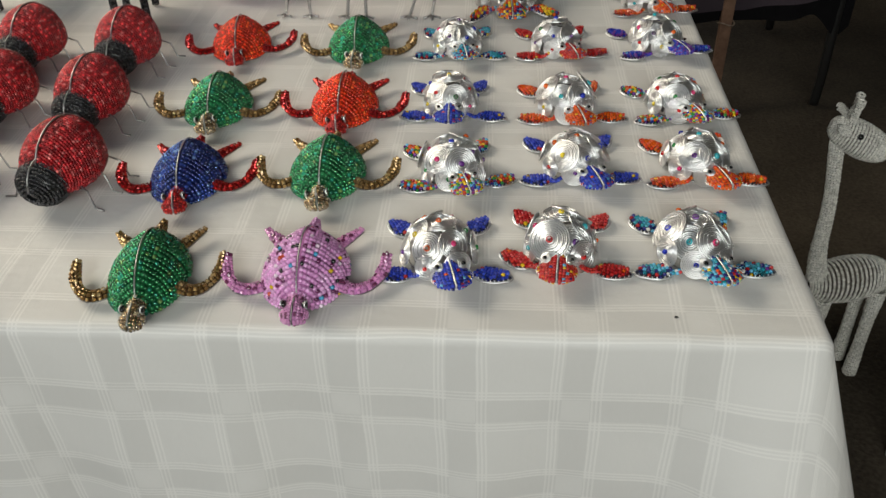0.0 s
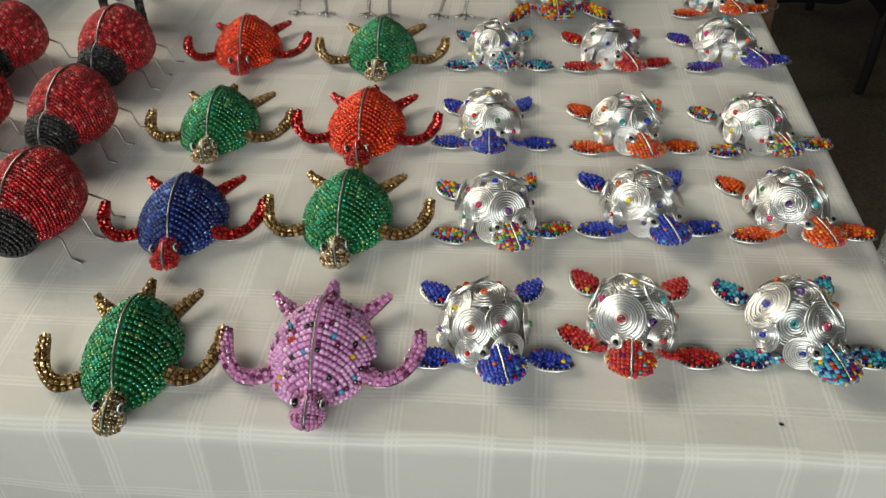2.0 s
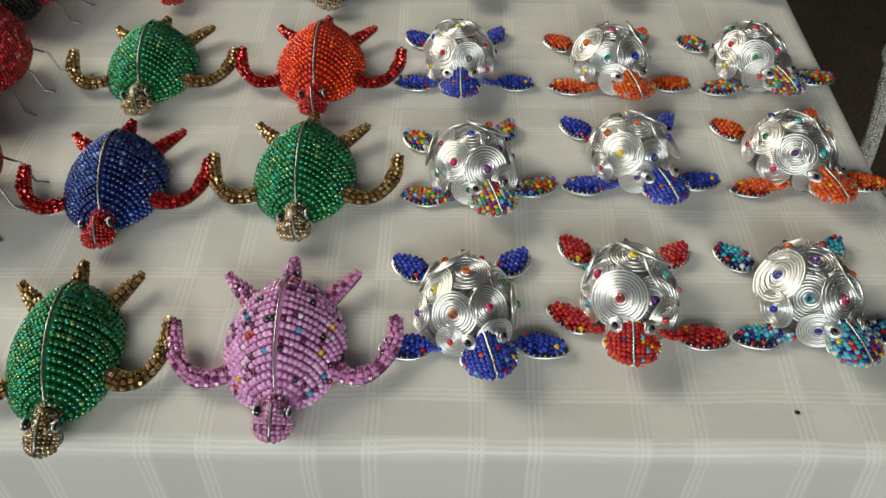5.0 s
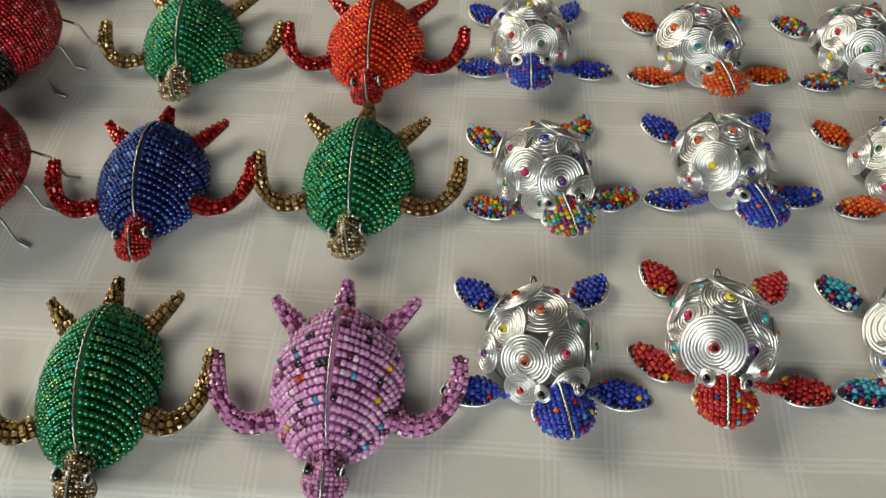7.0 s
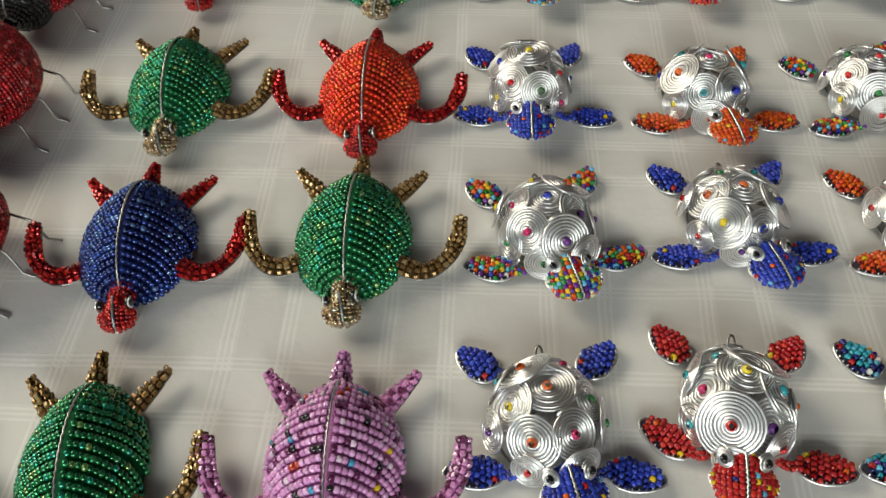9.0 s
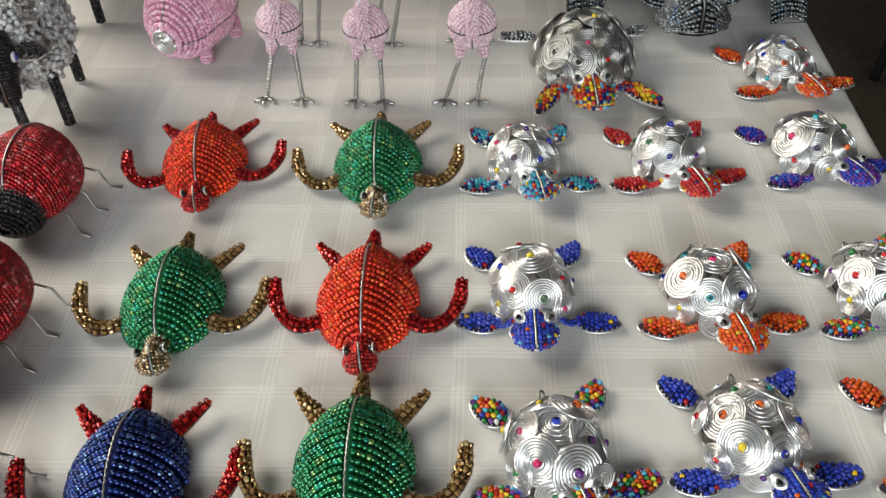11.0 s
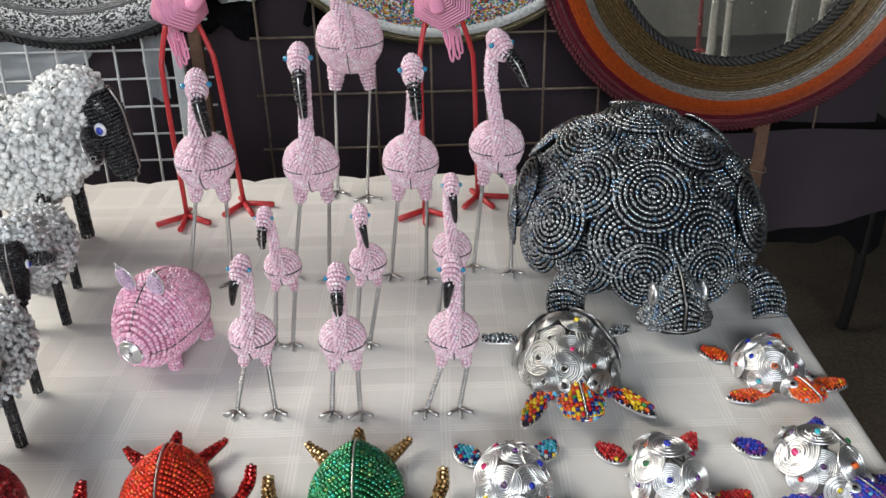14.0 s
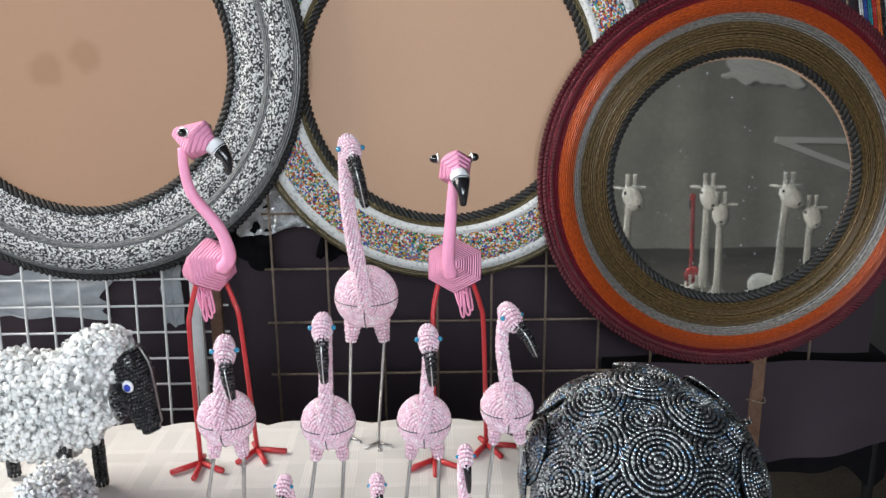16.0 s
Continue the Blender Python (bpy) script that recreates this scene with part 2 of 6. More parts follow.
m_pig = bead_mat("pink_glass_beads", [(6, (0.80, 0.42, 0.57)), (3, (0.84, 0.54, 0.67)), (1, (0.74, 0.32, 0.48))], 0.16, 0.12, 0.5)
m_lilacear = bead_mat("pale_lilac_beads", [(6, (0.56, 0.40, 0.54)), (2, (0.64, 0.50, 0.62))], 0.18, 0.15, 0.4)
m_graphite = bead_mat("graphite_glass_beads", [(8, (0.195, 0.21, 0.22)), (4, (0.31, 0.33, 0.34)), (1, (0.15, 0.24, 0.35))], 0.20, 0.25, 1.0, 0, 0.9)
m_ivory = bead_mat("ivory_white_beads", [(6, (0.78, 0.76, 0.70)), (2, (0.66, 0.64, 0.58))], 0.3, 0.12, 0.2)

pads = {
    "blue": bead_mat("blue_beads", [(24, BLUE), (8, (0.03, 0.07, 0.5)), (6, NAVY), (2, RED), (2, SKYB), (1, YELLOW), (1, ORANGE)], 0.22, 0.2),
    "red": bead_mat("red_beads", [(24, RED), (10, (0.55, 0.03, 0.02)), (2, YELLOW), (2, SKYB), (2, ORANGE), (1, NAVY)], 0.22, 0.2),
    "orange": bead_mat("orange_beads", [(20, ORANGE), (10, (0.6, 0.045, 0.01)), (4, (0.75, 0.2, 0.02)), (2, PURPLE), (1, SKYB), (2, YELLOW)], 0.22, 0.2),
    "multi": bead_mat("mixed_bright_beads", [(3, YELLOW), (3, ORANGE), (3, RED), (3, GREEN), (2, SKYB), (2, PURPLE), (2, BLUE), (2, WHITE), (2, LIME)], 0.25, 0.15),
    "teal": bead_mat("mixed_teal_and_blue_beads", [(8, TEAL), (6, SKYB), (4, NAVY), (2, RED), (2, YELLOW), (2, WHITE), (2, PURPLE), (1, ORANGE)], 0.25, 0.15),
    "purple": bead_mat("blue_and_purple_beads", [(10, BLUE), (8, PURPLE), (1, SKYB)], 0.22, 0.2),
    "gold": bead_mat("yellow_orange_and_blue_beads", [(6, YELLOW), (5, ORANGE), (3, RED), (4, NAVY), (2, SKYB), (1, GREEN)], 0.2, 0.2),
}
m_wire = plain_mat("bright_aluminium_wire", (0.90, 0.90, 0.90), 0.36, 1.0, 300, 0.05, 0.05, 0.0002)
m_dullwire = plain_mat("dull_aluminium_wire", (0.52, 0.52, 0.51), 0.38, 1.0, 300, 0.12, 0.05, 0.0002)
m_legwire = plain_mat("grey_steel_wire", (0.52, 0.51, 0.50), 0.33, 1.0, 300, 0.15, 0.1, 0.0002)
m_steel = plain_mat("grey_galvanised_wire", (0.34, 0.33, 0.32), 0.35, 1.0, 300, 0.15, 0.1, 0.0002)
m_darkwire = plain_mat("dull_grey_binding_wire", (0.16, 0.15, 0.15), 0.4, 0.9, 300, 0.2, 0.1, 0.0002)
m_blackplastic = plain_mat("glossy_black_plastic", (0.012, 0.012, 0.013), 0.22, 0, 200, 0.2, 0.05, 0.0003, 0.3)
m_pinkwire = plain_mat("bright_pink_plastic_coating", (0.86, 0.34, 0.52), 0.5, 0, 120, 0.05, 0.08, 0.0004, 0.05)
m_pinkwound = plain_mat("wound_pink_plastic_wire", (0.86, 0.34, 0.52), 0.5, 0, 120, 0.05, 0.08, 0.0004, 0.05)
def add_windings(m, pitch):
    """Turns of coated wire laid side by side, as relief."""
    nt = m.node_tree
    tc, wv, b = nt.nodes.new("ShaderNodeTexCoord"), nt.nodes.new("ShaderNodeTexWave"), nt.nodes.new("ShaderNodeBump")
    wv.bands_direction = "Y"
    wv.inputs["Scale"].default_value = TAU / (20 * pitch)
    wv.inputs["Distortion"].default_value = 0.6
    b.inputs["Strength"].default_value, b.inputs["Distance"].default_value = 0.9, 0.0022
    nt.links.new(tc.outputs["Object"], wv.inputs["Vector"])
    nt.links.new(wv.outputs["Fac"], b.inputs["Height"])
    p = next(q for q in nt.nodes if q.type == "BSDF_PRINCIPLED")
    nt.links.new(b.outputs[0], p.inputs["Normal"])


add_windings(m_pinkwound, 0.0046)
m_redpipe = plain_mat("red_plastic_coating", (0.46, 0.030, 0.035), 0.4, 0, 160, 0.15, 0.1, 0.0004, 0.1)
m_eyeblue = plain_mat("blue_glass_eye", (0.04, 0.24, 0.40), 0.1, 0, 80, 0.2, 0, 0, 0.6)
m_eyedeep = plain_mat("deep_blue_glass_eye", (0.02, 0.05, 0.42), 0.08, 0, 80, 0.2, 0, 0, 0.6)
m_eyewhite = plain_mat("white_plastic", (0.75, 0.76, 0.78), 0.25, 0, 90, 0.05, 0, 0, 0.2)
m_blackeye = plain_mat("black_glass_eye", (0.01, 0.01, 0.01), 0.08, 0, 80, 0.2, 0, 0, 0.6)
gap_shade_mats = {}


def gap_shade_mat(name, c):
    """Filler behind the beads, darker than them: the gaps' shade put into its colour."""
    if name not in gap_shade_mats:
        gap_shade_mats[name] = plain_mat(name, c, 0.8, 0, 400, 0.3, 0.3, 0.0006)
    return gap_shade_mats[name]


def cloth_material():
    m, n, l, p = node_mat("white_damask_cloth")
    uv = n.new("ShaderNodeUVMap")
    uv.uv_map = "cloth"
    wob = n.new("ShaderNodeTexNoise")
    wob.inputs["Scale"].default_value = 5.0
    l.new(uv.outputs[0], wob.inputs["Vector"])
    wm = n.new("ShaderNodeVectorMath")
    wm.operation = "MULTIPLY_ADD"
    wm.inputs[1].default_value = (0.012, 0.012, 0)
    l.new(wob.outputs["Color"], wm.inputs[0])
    l.new(uv.outputs[0], wm.inputs[2])
    sep = n.new("ShaderNodeSeparateXYZ")
    l.new(wm.outputs[0], sep.inputs[0])

    def op(kind, a, b=None, c=None):
        x = n.new("ShaderNodeMath")
        x.operation = kind
        for k, v in enumerate((a, b, c)):
            if v is None:
                continue
            if isinstance(v, (int, float)):
                x.inputs[k].default_value = v
            else:
                l.new(v, x.inputs[k])
        return x.outputs[0]

    lines, bands = [], []
    for axis in "XY":
        t = op("FRACT", op("MULTIPLY", sep.outputs[axis], 1 / 0.118))
        first = op("COMPARE", t, 0.055, 0.055)
        second = op("COMPARE", t, 0.415, 0.055)
        stripe = op("GREATER_THAN", op("SINE", op("MULTIPLY", t, TAU * 27.27)), 0.1)
        lines.append(op("MULTIPLY", op("ADD", first, second), stripe))
        bands.append(op("COMPARE", t, 0.235, 0.125))
    line = op("MAXIMUM", lines[0], lines[1])
    band = op("ABSOLUTE", op("SUBTRACT", bands[0], bands[1]))
    weave = n.new("ShaderNodeTexNoise")
    weave.inputs["Scale"].default_value, weave.inputs["Detail"].default_value = 900, 2
    l.new(uv.outputs[0], weave.inputs["Vector"])
    soft = n.new("ShaderNodeTexNoise")
    soft.inputs["Scale"].default_value, soft.inputs["Detail"].default_value = 3.2, 4
    l.new(uv.outputs[0], soft.inputs["Vector"])
    val = op("ADD", op("MULTIPLY_ADD", line, 0.075, 0.68), op("MULTIPLY", band, -0.045))
    val = op("ADD", val, op("MULTIPLY", op("SUBTRACT", soft.outputs[0], 0.5), 0.10))
    val = op("ADD", val, op("MULTIPLY", op("SUBTRACT", weave.outputs[0], 0.5), 0.05))
    comb = n.new("ShaderNodeCombineColor")
    l.new(val, comb.inputs[0])
    l.new(op("MULTIPLY", val, 0.975), comb.inputs[1])
    l.new(op("MULTIPLY", val, 0.93), comb.inputs[2])
    l.new(comb.outputs[0], p.inputs["Base Color"])
    l.new(op("ADD", op("MULTIPLY_ADD", line, -0.16, 0.62), op("MULTIPLY", band, -0.10)), p.inputs["Roughness"])
    p.inputs["Sheen Weight"].default_value = 0.15
    b = n.new("ShaderNodeBump")
    b.inputs["Strength"].default_value, b.inputs["Distance"].default_value = 0.35, 0.0006
    l.new(op("ADD", line, op("MULTIPLY", weave.outputs[0], 0.5)), b.inputs["Height"])
    cr = n.new("ShaderNodeTexNoise")
    cr.inputs["Scale"].default_value, cr.inputs["Detail"].default_value = 9, 5
    l.new(uv.outputs[0], cr.inputs["Vector"])
    b2 = n.new("ShaderNodeBump")
    b2.inputs["Strength"].default_value, b2.inputs["Distance"].default_value = 0.5, 0.006
    l.new(cr.outputs[0], b2.inputs["Height"])
    l.new(b.outputs[0], b2.inputs["Normal"])
    l.new(b2.outputs[0], p.inputs["Normal"])
    return m


m_cloth = cloth_material()
m_drape = plain_mat("dark_aubergine_fabric", (0.052, 0.040, 0.049), 0.85, 0, 700, 0.3, 0.2, 0.0008, 0, None, 2.0)
m_blackcloth = plain_mat("black_fabric", (0.006, 0.0055, 0.0065), 0.9, 0, 500, 0.3, 0.3, 0.001)
m_greycloth = plain_mat("dark_grey_fabric", (0.055, 0.053, 0.050), 0.85, 0, 300, 0.3, 0.3, 0.001, 0, None, 1.6)
m_floor = plain_mat("dark_asphalt_floor", (0.052, 0.041, 0.031), 0.85, 0, 90, 0.45, 0.6, 0.004, 0, (0.092, 0.075, 0.056), 3.0)
m_rust = plain_mat("rusty_steel_wire", (0.20, 0.12, 0.075), 0.65, 0.4, 60, 0.5, 0.4, 0.001, 0, (0.45, 0.36, 0.28))
m_whitewire = plain_mat("white_coated_wire", (0.80, 0.80, 0.80), 0.4, 0, 60, 0.1, 0.1, 0.0005)
m_wood = plain_mat("weathered_brown_wood", (0.12, 0.055, 0.030), 0.7, 0, 45, 0.45, 0.5, 0.002, 0, (0.27, 0.15, 0.095))
m_felt = plain_mat("grey_felt", (0.40, 0.42, 0.44), 0.9, 0, 400, 0.15, 0.4, 0.001)
m_foil = plain_mat("crumpled_silver_foil", (0.80, 0.81, 0.82), 0.34, 0.65, 30, 0.05, 0.9, 0.01)
m_kraft = plain_mat("tan_kraft_paper", (0.55, 0.34, 0.215), 0.6, 0, 260, 0.035, 0.1, 0.0004, 0, None, 3.0)
# same tan paper as m_kraft, its dimmer light put into a darker base
m_kraftspot = plain_mat("shaded_tan_kraft_with_stains", (0.44, 0.26, 0.16), 0.6, 0, 260, 0.035, 0.1, 0.0004, 0, None, 3.0)


def add_stains(m, spots):
    """Soft oily blots soaked into the paper."""
    n, l = m.node_tree.nodes, m.node_tree.links
    p = n["Principled BSDF"]
    base = p.inputs["Base Color"].links[0].from_socket
    tc = n.new("ShaderNodeTexCoord")
    nz = n.new("ShaderNodeTexNoise")
    nz.inputs["Scale"].default_value = 25
    l.new(tc.outputs["Object"], nz.inputs["Vector"])
    for (x, z), r in spots:
        d = n.new("ShaderNodeVectorMath")
        d.operation = "DISTANCE"
        d.inputs[1].default_value = (x, -0.010, z)
        l.new(tc.outputs["Object"], d.inputs[0])
        wob = n.new("ShaderNodeMath")
        wob.operation = "MULTIPLY_ADD"
        wob.inputs[1].default_value = 0.03
        l.new(nz.outputs[0], wob.inputs[0])
        l.new(d.outputs["Value"], wob.inputs[2])
        mr = n.new("ShaderNodeMapRange")
        mr.interpolation_type = "SMOOTHSTEP"
        for key, v in (("From Min", r * 0.6 + 0.015), ("From Max", r * 1.3 + 0.015), ("To Min", 0.8), ("To Max", 0.0)):
            mr.inputs[key].default_value = v
        l.new(wob.outputs[0], mr.inputs[0])
        mx = n.new("ShaderNodeMix")
        mx.data_type = "RGBA"
        l.new(mr.outputs[0], mx.inputs[0])
        l.new(base, mx.inputs[6])
        mx.inputs[7].default_value = (0.36, 0.20, 0.11, 1)
        base = mx.outputs[2]
    l.new(base, p.inputs["Base Color"])


add_stains(m_kraftspot, [((-0.075, -0.02), 0.036), ((0.012, 0.008), 0.034)])
m_rope = plain_mat("black_cord", (0.015, 0.014, 0.013), 0.6, 0, 300, 0.4, 0.4, 0.0006)
m_canvas = plain_mat("dark_canopy_canvas", (0.13, 0.125, 0.12), 0.8, 0, 200, 0.1, 0.2, 0.001)
m_hall = plain_mat("grey_green_tarpaulin", (0.30, 0.29, 0.26), 0.7, 0, 30, 0.25, 0.2, 0.003)
m_iron = plain_mat("black_painted_iron", (0.012, 0.012, 0.012), 0.4, 0, 90, 0.3, 0.3, 0.001)
m_mirror = plain_mat("dusty_silvered_mirror_glass", (0.74, 0.76, 0.74), 0.02, 0.95, 20, 0.05, 0, 0)

# ---- structure ----
def sheet(name, x0, x1, y0, y1, nx, ny, height):
    xs, ys = np.linspace(x0, x1, nx), np.linspace(y0, y1, ny)
    v = [(x, y, height(x, y)) for y in ys for x in xs]
    f = [(j * nx + i, j * nx + i + 1, (j + 1) * nx + i + 1, (j + 1) * nx + i) for j in range(ny - 1) for i in range(nx - 1)]
    return make_mesh(name, v, f)


ground = part("ground", sheet("ground", -80, 80, -80, 80, 40, 40, lambda x, y: FLOOR), m_floor)
tagged(ground, "dark worn asphalt floor under the stall", "ground", kind="structure")


def hanging(name, x0, x1, y, z0, z1, amp, waves, hem=0.0):
    nx, nz = 90, 24
    v = []
    for k in range(nz + 1):
        s = k / nz
        for i in range(nx + 1):
            x = x0 + (x1 - x0) * i / nx
            fold = amp * (math.sin(x * waves) + 0.5 * math.sin(x * waves * 2.3 + 1.3 + s)) * (0.4 + 0.6 * (1 - s))
            low = z0 + hem * (noise.noise((x * 5, 2.7, 0.3)) + 0.5 * noise.noise((x * 17, 1.7, 0.3)))
            v.append((x, y + fold, low + (z1 - low) * s))
    f = [(k * (nx + 1) + i, k * (nx + 1) + i + 1, (k + 1) * (nx + 1) + i + 1, (k + 1) * (nx + 1) + i) for k in range(nz) for i in range(nx)]
    return make_mesh(name, v, f)


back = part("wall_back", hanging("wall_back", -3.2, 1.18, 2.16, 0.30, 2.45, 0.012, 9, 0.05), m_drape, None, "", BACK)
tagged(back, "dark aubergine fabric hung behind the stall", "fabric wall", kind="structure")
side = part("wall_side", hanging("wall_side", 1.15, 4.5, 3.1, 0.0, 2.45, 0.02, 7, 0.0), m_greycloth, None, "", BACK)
tagged(side, "dark grey fabric hung at the back of the next stall", "fabric wall", kind="structure")
# out of view; added to keep sky light off the stall from above
roof = part("ceiling", sheet("ceiling", -0.7, 6.0, -5.0, 3.9, 20, 20, lambda x, y: 2.9 + 0.12 * math.sin(x * 1.3) * math.sin(y * 1.1)), m_canvas)
tagged(roof, "unseen grey canvas canopy added over the stall", "canopy", kind="structure")

hall = part("wall_rear", hanging("wall_rear", -0.6, 6.0, -4.6, FLOOR, 2.9, 0.03, 5), m_hall)
tagged(hall, "dark grey-green tarpaulin wall of the market hall", "wall", kind="structure")
# out of view; added to close the hall against sky light from the right
far = part("wall_right", hanging("wall_right", -4.8, 3.8, -5.6, FLOOR, 2.9, 0.03, 5), m_hall, None, "", pose(0, 0, 0, 0, 0, 90))
tagged(far, "unseen dark tarpaulin wall added beside the stall", "wall", kind="structure")

# ---- table ----
X0, X1, Y0, Y1 = -1.7, 0.497, -0.006, 1.445
table = thing("table", pose(0, 0, 0), "plain wooden trestle table hidden under a white cloth", "table")
part("tabletop", box_mesh("tabletop", X0 + 0.01, X1 - 0.012, Y0 + 0.012, Y1 - 0.02, T - 0.035, T - 0.004), m_wood, table)
leg = box_mesh("leg", -0.025, 0.025, -0.025, 0.025, FLOOR, T - 0.035)
for lx in (X0 + 0.1, X1 - 0.1):
    for ly in (Y0 + 0.1, Y1 - 0.1):
        part("leg", leg, m_wood, table, "", pose(lx, ly, 0))


def tablecloth():
    R, verts, faces, uvs = 0.014, [], [], []
    nx, ny = 150, 100
    for j in range(ny + 1):
        for i in range(nx + 1):
            x = X0 + (X1 - R - X0) * i / nx
            yb = Y1 - 0.012 + 0.018 * abs(math.sin(math.pi * x / 0.096)) ** 0.7
            y = Y0 + R + (yb - Y0 - R) * j / ny
            edge = min(1, (x - X0) / 0.1, (X1 - R - x) / 0.05, (y - Y0 - R) / 0.05, (yb - y) / 0.05)
            z = T + 0.0008 * noise.noise((x * 6, y * 6, 0)) * max(edge, 0)
            verts.append((x, y, z))
            uvs.append((x, y))
    w = nx + 1
    faces += [(j * w + i, j * w + i + 1, (j + 1) * w + i + 1, (j + 1) * w + i) for j in range(ny) for i in range(nx)]
    # the drop: along the front edge, round the corner, along the side
    path = [((X0 + (X1 - R - X0) * i / 220, Y0 + R), (0, -1)) for i in range(221)]
    path += [((X1 - R, Y0 + R), (math.sin(a), -math.cos(a))) for a in np.linspace(0, math.pi / 2, 14)[1:-1]]
    path += [((X1 - R, Y0 + R + (Y1 - Y0 - R - 0.01) * i / 140), (1, 0)) for i in range(141)]
    start, nd, cum = len(verts), 40, 0.0
    for k, ((bx, by), (ox, oy)) in enumerate(path):
        corner = math.exp(-(((bx - X1) ** 2 + (by - Y0) ** 2) / 0.10 ** 2))
        if k:
            cum += math.hypot(bx - path[k - 1][0][0], by - path[k - 1][0][1])
        for d in range(nd + 1):
            if d <= 6:
                a = d / 6 * math.pi / 2
                out, z, arc = R * math.sin(a), T - R * (1 - math.cos(a)), R * a
            else:
                drop = (d - 6) / (nd - 6) * 0.86
                fold = 0.010 * math.sin(cum * 21 + 0.6) + 0.006 * math.sin(cum * 47 + 2) + 0.012 * noise.noise((cum * 4, drop * 3, 1.0))
                grow = min(1, drop / 0.35)
                out = R + 0.012 * grow + fold * grow + corner * drop * 0.30
                z, arc = T - R - drop, R * 1.57 + drop
            verts.append((bx + ox * out, by + oy * out, z))
            uvs.append((bx + ox * arc, by + oy * arc))
    n = nd + 1
    for k in range(len(path) - 1):
        faces += [(start + k * n + d, start + k * n + d + 1, start + (k + 1) * n + d + 1, start + (k + 1) * n + d) for d in range(nd)]
    me = make_mesh("tablecloth", verts, faces)
    layer = me.uv_layers.new(name="cloth")
    idx = np.empty(len(me.loops), int)
    me.loops.foreach_get("vertex_index", idx)
    layer.data.foreach_set("uv", np.array(uvs)[idx].ravel())
    return me


cloth = part("tablecloth", tablecloth(), m_cloth)
tagged(cloth, "white damask tablecloth with woven check bands draped over the table", "tablecloth")


# ---- beaded turtles ----
def shell_point(u, v, W, L, H):
    """u: from the head's end to the tail's; v: from the spine to the rim, signed."""
    c, s = math.cos(u), math.sin(u)
    f = s ** 0.85 if c > 0 else s ** 1.15
    y = -L / 2 * c if c > 0 else -L / 2 * c * 1.06
    x = abs(math.sin(v))
    return (W / 2 * f * math.sin(v), y, 0.003 + H * 1.06 * f * (0.62 * math.sqrt(max(0, 1 - x * x)) + 0.38 * (1 - x)))


def beaded_shell(W, L, H, rows, r, l, slant=0.30):
    lines = []
    for i in range(rows):
        u0 = 0.5 * (0.10 + (math.pi - 0.16) * (i + 0.5) / rows) + 0.5 * math.acos(1 - 2 * (i + 0.5) / rows)
        for side in (-1, 1):
            line = []
            for k in range(22):
                v = 0.05 + (math.pi / 2 * 0.985 - 0.05) * k / 21
                u = u0 - slant * (1.1 if u0 < 1.6 else 0.6) * (v / 1.57) ** 2.2 * math.sin(u0) ** 0.6
                line.append(shell_point(min(max(u, 0.03), 3.11), side * v, W, L, H))
            lines.append(line)
    v, f = strung(lines, r, l, 7, 0.05)
    return make_mesh("shell", v, f)


def shell_filler(W, L, H):
    nu, nv = 20, 16
    P = [shell_point(0.02 + 3.10 * i / nu, -1.565 + 3.13 * j / nv, W, L, H) for i in range(nu + 1) for j in range(nv + 1)]
    f = [(i * (nv + 1) + j, i * (nv + 1) + j + 1, (i + 1) * (nv + 1) + j + 1, (i + 1) * (nv + 1) + j) for i in range(nu) for j in range(nv)]
    return make_mesh("gap_filler", P, f)


def banded_limb(path, widths, r, l, dome=0.35, name="flipper", smooth=False):
    """Rows of beads laid across a flat, tapering limb."""
    line = smooth_line(path, 40)
    d = np.r_[0, np.cumsum(np.linalg.norm(np.diff(line, axis=0), axis=1))]
    n = int(d[-1] / (2 * r * 1.08))
    at = (np.arange(n) + 0.5) * d[-1] / n
    c = np.stack([np.interp(at, d, line[:, k]) for k in range(3)], 1)
    t = unit(np.gradient(c, axis=0))
    nrm = unit(np.cross(t, (0, 0, 1.0)))
    w = np.interp(at / d[-1], np.linspace(0, 1, len(widths)), widths)
    rows = []
    for k in range(n):
        q = np.linspace(-1, 1, 9)
        rows.append(c[k] + nrm[k] * (q * w[k] / 2)[:, None] + np.array([0, 0, 1.0]) * ((1 - q ** 2) * w[k] * dome * (1 + 0.10 * rng.standard_normal()))[:, None])
    v, f = strung(rows, r, l, 6, 0.08)
    edges = [np.array([row[0] - [0, 0, r * 0.4] for row in rows]), np.array([row[-1] - [0, 0, r * 0.4] for row in rows])]
    rim = np.vstack([edges[0], edges[1][::-1]])
    # strip added under the hollow limb so that gaps between rows come out dark
    under = np.concatenate([row - np.array([0, 0, r * 0.55]) for row in rows])
    strip = [(i * 9 + j, i * 9 + j + 1, (i + 1) * 9 + j + 1, (i + 1) * 9 + j) for i in range(n - 1) for j in range(8)]
    return make_mesh(name, v, f, smooth), tubes_mesh("edge_wire", [rim], 0.0008, 5), make_mesh("gap_filler", under, strip)


